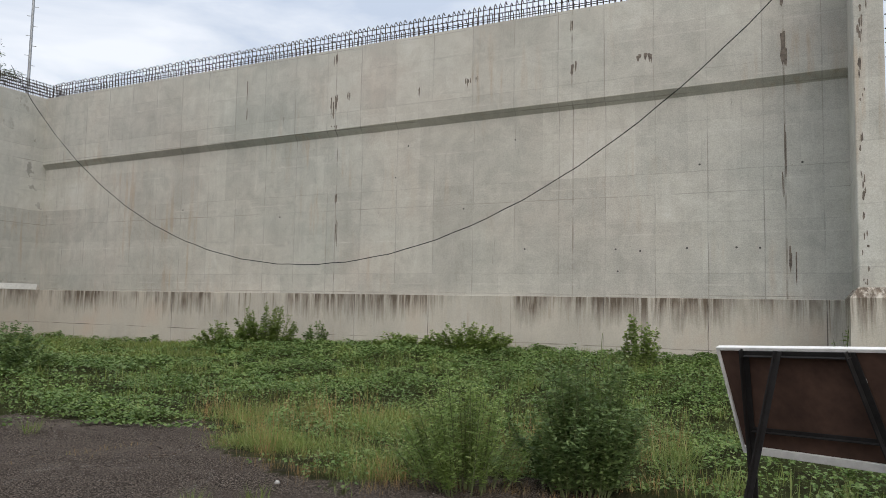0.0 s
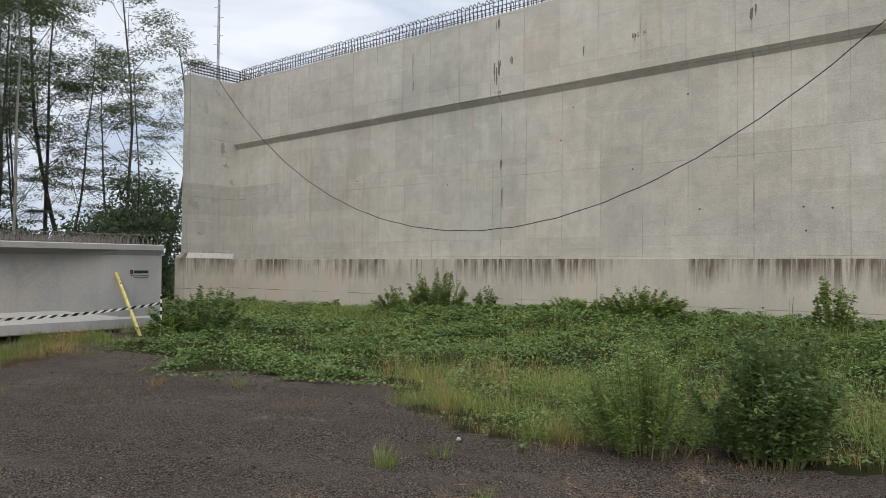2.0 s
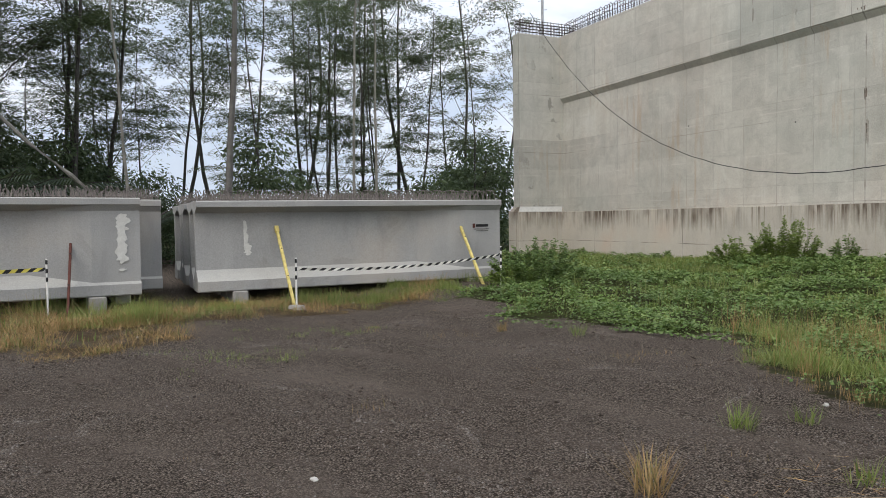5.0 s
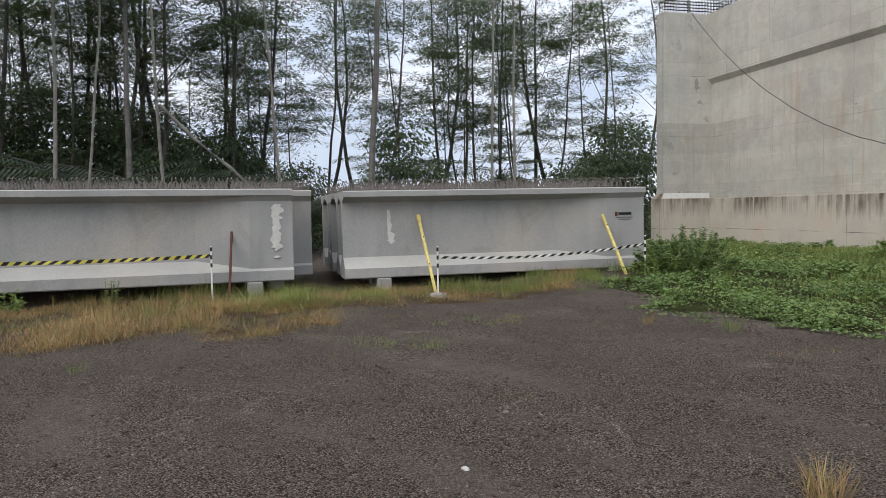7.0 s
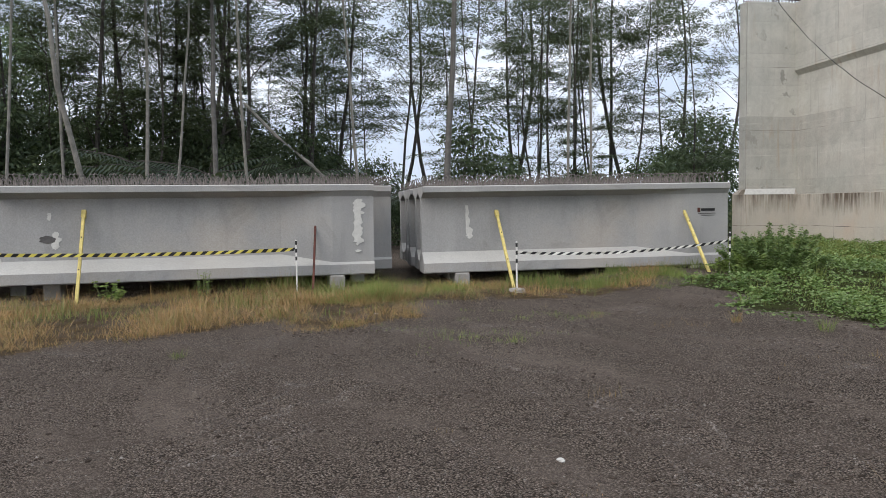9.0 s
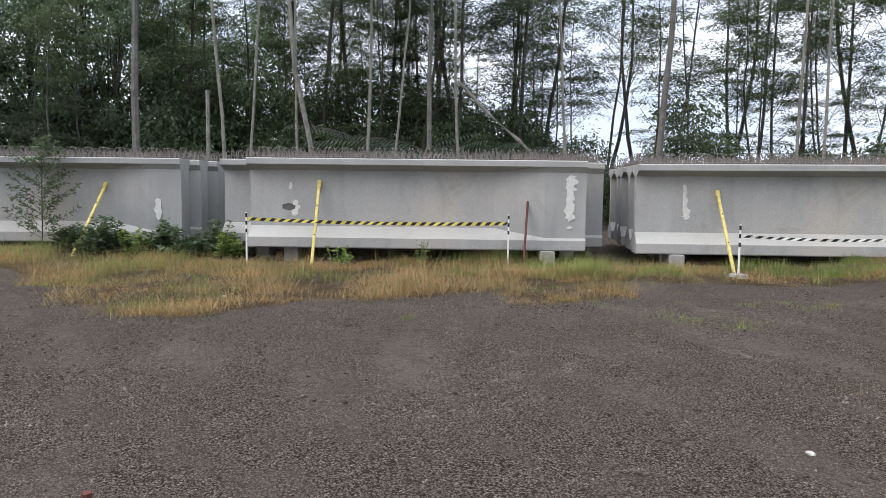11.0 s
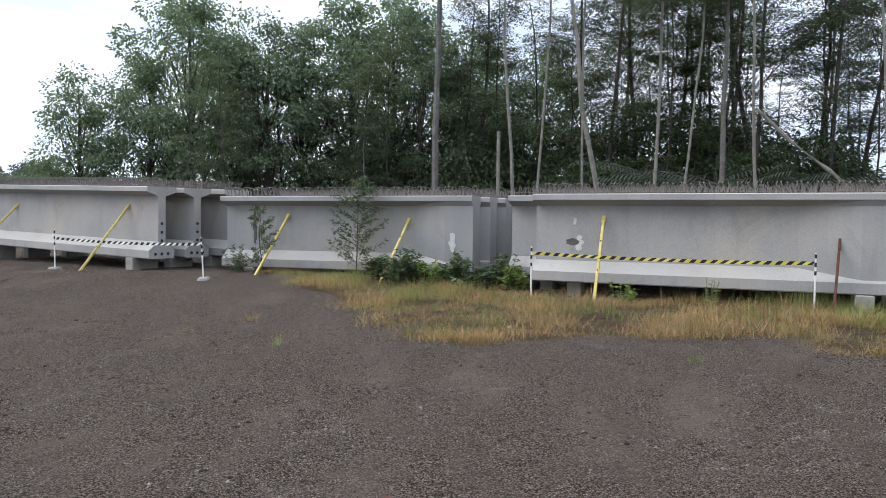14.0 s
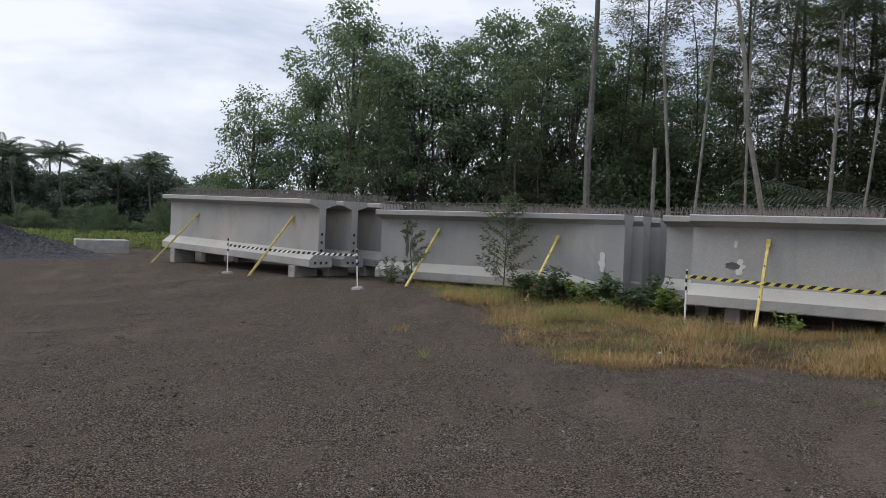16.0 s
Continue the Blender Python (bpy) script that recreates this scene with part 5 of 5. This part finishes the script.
def creeper(loop, count, seed, size, height, material, name, label, keep=None):
    r = np.random.default_rng(seed)
    q = scatter(loop, count, r)
    if keep is not None:
        q = q[keep(q, r)]
    n = len(q)
    d = np.hypot(q[:, 0] + 0.5, q[:, 1] + 0.3)
    hill = np.clip(0.45 + lumps(q[:, 0], q[:, 1], 0.55, 2.0) * 0.9 + lumps(q[:, 0], q[:, 1], 1.9, 4.0) * 0.5, 0.08, 1.3)
    z = rise(q[:, 0], q[:, 1]) + hill * height * r.uniform(0.35, 1.0, n)
    ang = r.uniform(0, math.tau, n)
    ll = size * r.uniform(0.6, 1.3, n) * np.clip(d / 14, 0.75, 1.5)
    al = np.stack([np.cos(ang) * ll, np.sin(ang) * ll, r.normal(-0.05, 0.3, n) * ll], 1)
    sd = np.cross(al, np.stack([r.normal(0, 0.4, n), r.normal(0, 0.4, n), np.ones(n)], 1))
    sd = sd / (np.linalg.norm(sd, axis=1, keepdims=True) + 1e-9) * (ll * 0.42)[:, None]
    me = leaves_mesh(name, np.column_stack([q, z]), al, sd, material, 0.12)
    return tagged(new(name, me), label, "plants", kind="stuff")


def blades(loop, count, seed, height, width, material, name, label, keep=None, lean=0.45, wide=0.075):
    r = np.random.default_rng(seed)
    k = max(1, count // 14)
    c = scatter(loop, k, r)
    if keep is not None:
        c = c[keep(c, r)]
    q = np.repeat(c, 14, 0) + r.normal(0, wide, (len(c) * 14, 2))
    n = len(q)
    tall = np.repeat(r.uniform(0.45, 1.25, len(c)) * np.clip(0.85 + 1.5 * lumps(c[:, 0], c[:, 1], 1.1, seed + 0.5), 0.35, 1.5), 14)
    ang = r.uniform(0, math.tau, n)
    ll = height * tall * r.uniform(0.5, 1.15, n)
    ln = lean * r.uniform(0.1, 1.3, n)
    al = np.stack([np.cos(ang) * ll * ln, np.sin(ang) * ll * ln, ll], 1)
    sa = ang + math.pi / 2 + r.normal(0, 0.5, n)
    sd = np.stack([np.cos(sa), np.sin(sa), np.zeros(n)], 1) * width * r.uniform(0.6, 1.3, (n, 1))
    me = leaves_mesh(name, np.column_stack([q, rise(q[:, 0], q[:, 1]) - 0.02]), al, sd, material)
    return tagged(new(name, me), label, "grass", kind="stuff")


def patchy(f, seed, cut):
    return lambda q, r: lumps(q[:, 0], q[:, 1], f, seed) + r.normal(0, 0.12, len(q)) > cut


LAWN = [(-14.8, 27.6), (-16.4, 25.0), (-9.5, 16.2), (-5, 17.5), (-7, 23.3)]
creeper(GREEN, 250000, 1, 0.053, 0.32, LEAF_CREEPER, "creeper_cover", "green creeping ground cover between yard and wall", lambda q, r: ~inside(q[:, 0], q[:, 1], LAWN) | (r.uniform(0, 1, len(q)) < 0.15))
creeper([(-8.6, 11.4), (-6.7, 9.9), (-4.8, 8.3), (-3.3, 8.6), (-2.2, 7.8), (-2.0, 9.4), (-5, 11), (-7.5, 12.2)], 7000, 2, 0.07, 0.10, LEAF_CREEPER, "creeper_edge", "ragged edge of the green creepers", patchy(1.1, 3, 0.0))
blades(GREEN, 85000, 3, 0.24, 0.004, GRASS, "green_grass", "green grass among the creepers", patchy(0.5, 7, -0.05))
blades(GREEN, 26000, 63, 0.30, 0.004, GRASS, "tall_grass", "taller yellow-green grass standing in the creepers", patchy(0.35, 21, 0.12), 0.7)
blades(LAWN, 30000, 4, 0.16, 0.010, GRASS, "lawn_grass", "short green grass at the foot of the wall")
creeper(TUFTS, 9000, 45, 0.05, 0.12, LEAF_CREEPER, "weed_cover", "small weeds between the grass tufts", patchy(0.9, 14, -0.1))
blades(TUFTS, 24000, 5, 0.32, 0.0022, GRASS, "tall_grass", "tall yellow-green grass tufts beside the gravel", patchy(1.1, 1, 0.0), 0.9)
blades(TUFTS, 3500, 6, 0.34, 0.0016, GRASS_DRY, "dry_stalks", "dry straw stalks beside the gravel")
blades([(-0.6, 5.7), (2.2, 5.7), (2.4, 6.3), (-0.4, 6.3)], 900, 16, 0.20, 0.0016, GRASS_DRY, "dry_stalks", "dry brown grass at the shrubs' feet")
blades(STRAW, 84000, 7, 0.155, 0.0030, GRASS_DRY, "straw_grass", "dry orange-brown grass before the girders", patchy(1.0, 9, -0.14), 1.5, 0.12)
blades(STRAW, 10000, 58, 0.24, 0.0032, GRASS, "green_grass", "green tufts in the dry grass before the girders", patchy(0.9, 31, 0.05), 0.7, 0.12)
blades(STRAW, 11000, 57, 0.27, 0.0022, GRASS_DRY, "straw_stalks", "taller dry stalks before the girders", patchy(0.9, 9, 0.0), 0.8, 0.12)
blades([(-11.9, 8.2), (-13.2, 7.4), (-13.9, 4.4), (-12.6, 4.6), (-10.6, 5.2), (-9.9, 7.4)], 19000, 8, 0.28, 0.0025, GRASS, "green_grass", "green grass before the gap between girders", patchy(0.8, 5, 0.0), 0.7, 0.13)
blades([(-17.2, -4.9), (-14.4, 1.2), (-12.8, 1.2), (-11.9, -0.6), (-14.8, -3.4)], 4500, 18, 0.28, 0.0025, GRASS, "green_grass", "green grass before the girders", patchy(0.6, 6, -0.05), 0.7, 0.15)
blades([(-8.6, 12.6), (-7.9, 10.2), (-9.6, 9.0), (-11.2, 9.0), (-9.2, 12.9)], 14000, 9, 0.18, 0.0028, GRASS, "green_grass", "green grass along the girder", patchy(0.8, 5, -0.1))
blades([(-6.6, 4.0), (-6.0, 5.2), (-7.4, 7.4), (-9.6, 6.0), (-8.4, 3.6)], 3600, 10, 0.07, 0.003, GRASS, "sparse_grass", "sparse short grass in the gravel", patchy(0.8, 8, 0.12))
blades([(-3.6, 5.2), (-2.2, 6.4), (-3.2, 7.6), (-4.6, 6.4)], 2200, 11, 0.07, 0.0025, GRASS_DRY, "sparse_grass", "sparse dry grass in the gravel", patchy(1.0, 2, 0.1))
YARD = [(-17.5, -9.0), (-18.5, -13.0), (-10, -9.0), (-2, -5), (2.5, 3.5), (1.2, 5.6), (-1.5, 6.0), (-3.2, 8.8), (-8.2, 10.6), (-9.2, 6.0), (-9.2, 0.0), (-13, -3.0)]
blades(YARD, 2200, 12, 0.09, 0.002, GRASS_DRY, "sparse_grass", "single dry grass tufts in the gravel", patchy(0.6, 12, 0.15))


r = np.random.default_rng(61)
q = scatter([(-2.0, 2.6), (1.0, 2.4), (1.6, 4.6), (0.2, 5.4), (-1.5, 4.6)], 900, r)
ang = r.uniform(0, math.tau, len(q))
ll = r.uniform(0.04, 0.20, len(q))
straw = leaves_mesh("fallen_straw", np.column_stack([q, rise(q[:, 0], q[:, 1]) + 0.03]), np.stack([np.cos(ang) * ll, np.sin(ang) * ll, r.normal(0, 0.02, len(q))], 1), np.stack([-np.sin(ang), np.cos(ang), r.normal(0, 0.5, len(q))], 1) * 0.0015, GRASS_DRY)
tagged(new("fallen_straw", straw), "dry straw stalks lying on the gravel", "straw", kind="stuff")
lines = []
for x, y in scatter([(-1.3, 2.6), (0.9, 2.5), (1.5, 4.4), (0.3, 5.3), (-1.0, 4.3)], 120, r):
    a, turn, step, lift = r.uniform(0, math.tau), r.normal(0, 0.35), r.uniform(0.03, 0.10), r.uniform(0.0, 0.05)
    path, z = [], float(rise(x, y))
    for i in range(7):
        path.append((x, y, z + 0.015 + lift * math.sin(math.pi * i / 6)))
        x, y, a = x + math.cos(a) * step, y + math.sin(a) * step, a + turn
    lines.append((path, [0.0021 - 0.0002 * i for i in range(7)]))
STALK = plain("bleached_stalk", (0.27, 0.20, 0.125), 0.9, 0, 0.35, 20)
tagged(new("fallen_stalks", tubes_mesh("fallen_stalks", lines, STALK, 3)), "bowed bleached stalks lying over the gravel", "straw", kind="stuff")


def tuft(x, y, height, count, seed, material):
    r = np.random.default_rng(seed)
    ang = r.uniform(0, math.tau, count)
    ll = height * r.uniform(0.5, 1.1, count)
    ln = r.uniform(0.2, 1.0, count)
    b = np.stack([r.normal(0, 0.04, count), r.normal(0, 0.04, count), np.full(count, -0.02)], 1)
    al = np.stack([np.cos(ang) * ll * ln, np.sin(ang) * ll * ln, ll], 1)
    sd = np.stack([-np.sin(ang), np.cos(ang), np.zeros(count)], 1) * 0.0035
    ob = tagged(new("grass_tuft", leaves_mesh("grass_tuft", b, al, sd, material)), "loose grass tuft growing in the gravel", "grass", "grass tufts")
    ob.location = (x, y, float(rise(x, y)))


for k, (x, y, h, c) in enumerate(((-1.92, 3.5, 0.26, 90), (-1.84, 5.0, 0.24, 70), (-1.35, 3.2, 0.2, 50), (-2.05, 3.75, 0.2, 40), (-4.6, 8.2, 0.22, 40), (-1.5, 5.4, 0.2, 40), (-5.6, 8.0, 0.2, 40), (-1.0, 4.3, 0.2, 40), (-9.0, -2.6, 0.14, 30), (-10.9, -3.4, 0.16, 40), (-8.2, 1.9, 0.12, 20))):
    tuft(x, y, h, c, 40 + k, GRASS if k % 3 else GRASS_DRY)

# ---- loose stones, litter and the stake ----
shape = np.array([(1, 0, 0), (0, 1, 0), (-1, 0, 0), (0, -1, 0), (0, 0, 0.8), (0, 0, -0.6)])
tris = np.array(((0, 1, 4), (1, 2, 4), (2, 3, 4), (3, 0, 4), (1, 0, 5), (2, 1, 5), (3, 2, 5), (0, 3, 5)))


def strew(name, q, size, flat, material, label, category, r):
    """Small angular stones lying on the yard, in one mesh."""
    n = len(q)
    v = shape[None] * size[:, None, None] * np.array((1, 0.85, flat)) * r.uniform(0.6, 1.3, (n, 6, 3))
    a = r.uniform(0, math.tau, n)
    c, sn = np.cos(a)[:, None], np.sin(a)[:, None]
    z = yard_height(q[:, 0], q[:, 1]) + size * 0.15
    out = np.stack([q[:, :1] + v[..., 0] * c - v[..., 1] * sn, q[:, 1:] + v[..., 0] * sn + v[..., 1] * c, z[:, None] + v[..., 2]], -1)
    faces = (np.arange(n)[:, None, None] * 6 + tris[None]).reshape(-1)
    me = bpy.data.meshes.new(name)
    me.vertices.add(n * 6)
    me.vertices.foreach_set("co", out.reshape(-1))
    me.loops.add(len(faces))
    me.loops.foreach_set("vertex_index", faces.astype(np.int32))
    me.polygons.add(n * 8)
    me.polygons.foreach_set("loop_start", np.arange(0, n * 24, 3, dtype=np.int32))
    me.materials.append(material)
    me.update(calc_edges=True)
    return tagged(new(name, me), label, category, kind="stuff")


PEBBLE = Nodes("pebbles", 0.9, 0.2)
PEBBLE = PEBBLE.done(PEBBLE.ramp(PEBBLE.island(), (0.0, (0.06, 0.05, 0.044)), (0.6, (0.15, 0.125, 0.105)), (0.92, (0.22, 0.19, 0.165)), (1.0, (0.33, 0.30, 0.265))))
CLOD = Nodes("earth_clods", 1.0, 0.05)
CLOD = CLOD.done(CLOD.ramp(CLOD.island(), (0.0, (0.04, 0.031, 0.025)), (0.6, (0.085, 0.066, 0.053)), (1.0, (0.13, 0.105, 0.087))))
r = np.random.default_rng(21)
q = scatter(YARD, 70000, r)
q = q[lumps(q[:, 0] * 0.8, q[:, 1], 0.9, 6.0) + r.normal(0, 0.2, len(q)) > -0.05]
strew("loose_stones", q, r.uniform(0.005, 0.012, len(q)) * np.where(r.uniform(0, 1, len(q)) < 0.03, 1.5, 1.0), 0.8, PEBBLE, "small grey stones strewn over the yard", "stones", r)
NEAR_YARD = [(-9.5, -1.0), (-8.0, -4.2), (-3.0, -3.0), (-1.6, 2.0), (1.5, 2.6), (1.0, 5.0), (-2.5, 6.5), (-6.5, 7.5), (-9.0, 5.0)]
q = scatter(NEAR_YARD, 60000, r)
q = q[lumps(q[:, 0], q[:, 1], 1.1, 26.0) + r.normal(0, 0.22, len(q)) > -0.06]
strew("fine_gravel", q, r.uniform(0.003, 0.008, len(q)), 0.8, PEBBLE, "fine grey gravel trodden into the yard", "gravel", r)
q = scatter(YARD, 9000, r)
q = q[lumps(q[:, 0] * 0.7 + q[:, 1] * 0.7, q[:, 1] * 1.6 - q[:, 0] * 1.6, 0.8, 15.0) + r.normal(0, 0.15, len(q)) > 0.1]
strew("earth_clods", q, r.uniform(0.010, 0.026, len(q)), 0.6, CLOD, "dark crumbly clods of earth on the yard", "clods", r)


LITTER = plain("dirty_white_paper", (0.42, 0.40, 0.365), 0.8, 0, 0.25, 30)


def rubble(x, y, w, h, seed, material, name, label, category, group):
    r = np.random.default_rng(seed)
    bm = bmesh.new()
    bmesh.ops.create_icosphere(bm, subdivisions=2, radius=1.0)
    for v in bm.verts:
        k = 1 + 0.35 * noise.noise(v.co * 1.7 + Vector((seed, 0, 0)))
        v.co = Vector((v.co.x * w * k, v.co.y * w * 0.6 * k, max(-0.3, v.co.z) * h * k))
    ob = part(name, bm, material, None)
    ob.matrix_world = pose(x, y, float(rise(x, y)) + h * 0.2, 0, 0, r.uniform(0, 360))
    return tagged(ob, label, category, group)


for k, (x, y, w, h) in enumerate(((-1.46, 6.07, 0.032, 0.03), (-3.60, 2.65, 0.042, 0.022), (-4.32, 0.56, 0.034, 0.014), (-9.3, 5.0, 0.09, 0.035), (-1.6, 1.85, 0.03, 0.02), (-9.6, 9.4, 0.05, 0.02), (-6.6, 2.1, 0.02, 0.012), (-10.5, 0.2, 0.04, 0.02))):
    rubble(x, y, w * 0.8, h * 0.7, k, LITTER, "litter_scrap", "crumpled white scrap lying on the gravel", "litter", "white scraps")
rubble(-0.95, 3.55, 0.10, 0.03, 31, BOARD, "dry_leaf", "curled brown leaf lying on the gravel", "leaf", "")
bm = bmesh.new()
tube(bm, [(-4.19, -1.02, -0.05), (-4.18, -1.02, 0.12)], 0.022, 8)
tagged(part("rusty_stake", bm, RED, None), "short rusty steel stake in the gravel", "stake")

# ---- the far end of the yard ----
HX, HY = -19.7, -19.6
xs = np.linspace(-6.5, 6.5, 190)
ys = np.linspace(-4.0, 4.0, 120)
X, Y = np.meshgrid(xs, ys)
bed = np.array([noise.noise((a * 0.5, b * 0.5, 9)) * 0.25 + noise.noise((a * 2.6, b * 2.6, 3)) * 0.10 + noise.noise((a * 6, b * 6, 1)) * 0.09 + noise.noise((a * 13, b * 13, 5)) * 0.07 for a, b in zip(X.ravel(), Y.ravel())]).reshape(X.shape)
Z = 1.25 * smooth(1.12 - np.sqrt((X / 6.2) ** 2 + (Y / 3.6) ** 2)) * (1 + bed) + bed * 0.3 * smooth(1.2 - np.sqrt((X / 6.2) ** 2 + (Y / 3.6) ** 2)) - 0.05
idx = np.arange(X.size).reshape(X.shape)
hf = np.stack([idx[:-1, :-1], idx[:-1, 1:], idx[1:, 1:], idx[1:, :-1]], -1).reshape(-1, 4)
heap = tagged(new("gravel_heap", raw("gravel_heap", np.stack([X, Y, Z], -1).reshape(-1, 3).tolist(), hf.tolist(), STONE)), "heap of dark crushed stone at the yard's end", "gravel", kind="stuff")
heap.matrix_world = pose(HX, HY, 0.14, 0, 0, -45) @ Matrix.Diagonal((0.74, 0.74, 0.78, 1))
bm = bmesh.new()
box(bm, -0.9, 0.9, -0.5, 0.5, 0, 0.62)
blk = part("concrete_slab_block", bm, BLOCK, None, bevel=0.03)
blk.matrix_world = pose(-24.8, -18.5, 0.05, 0, 0, -48)
tagged(blk, "low pale concrete block behind the gravel heap", "block")
hut = thing("concrete_shelter", pose(-36.5, -36.0, 0, 0, 0, 40), "small grey concrete structure beyond the gravel heap", "structure")
for x0, x1, z0, z1 in ((-2.2, 2.2, 1.9, 2.25), (-2.0, -1.2, -0.1, 1.9), (1.2, 2.0, -0.1, 1.9)):
    bm = bmesh.new()
    box(bm, x0, x1, -0.8, 0.8, z0, z1)
    part("beam" if z0 > 1 else "column", bm, BLOCK, hut, bevel=0.03)
blades([(-32, -14), (-60, -22), (-58, -56), (-40, -44), (-31, -24), (-28, -18)], 24000, 33, 0.22, 0.03, GRASS, "far_grass", "green grass beyond the yard")
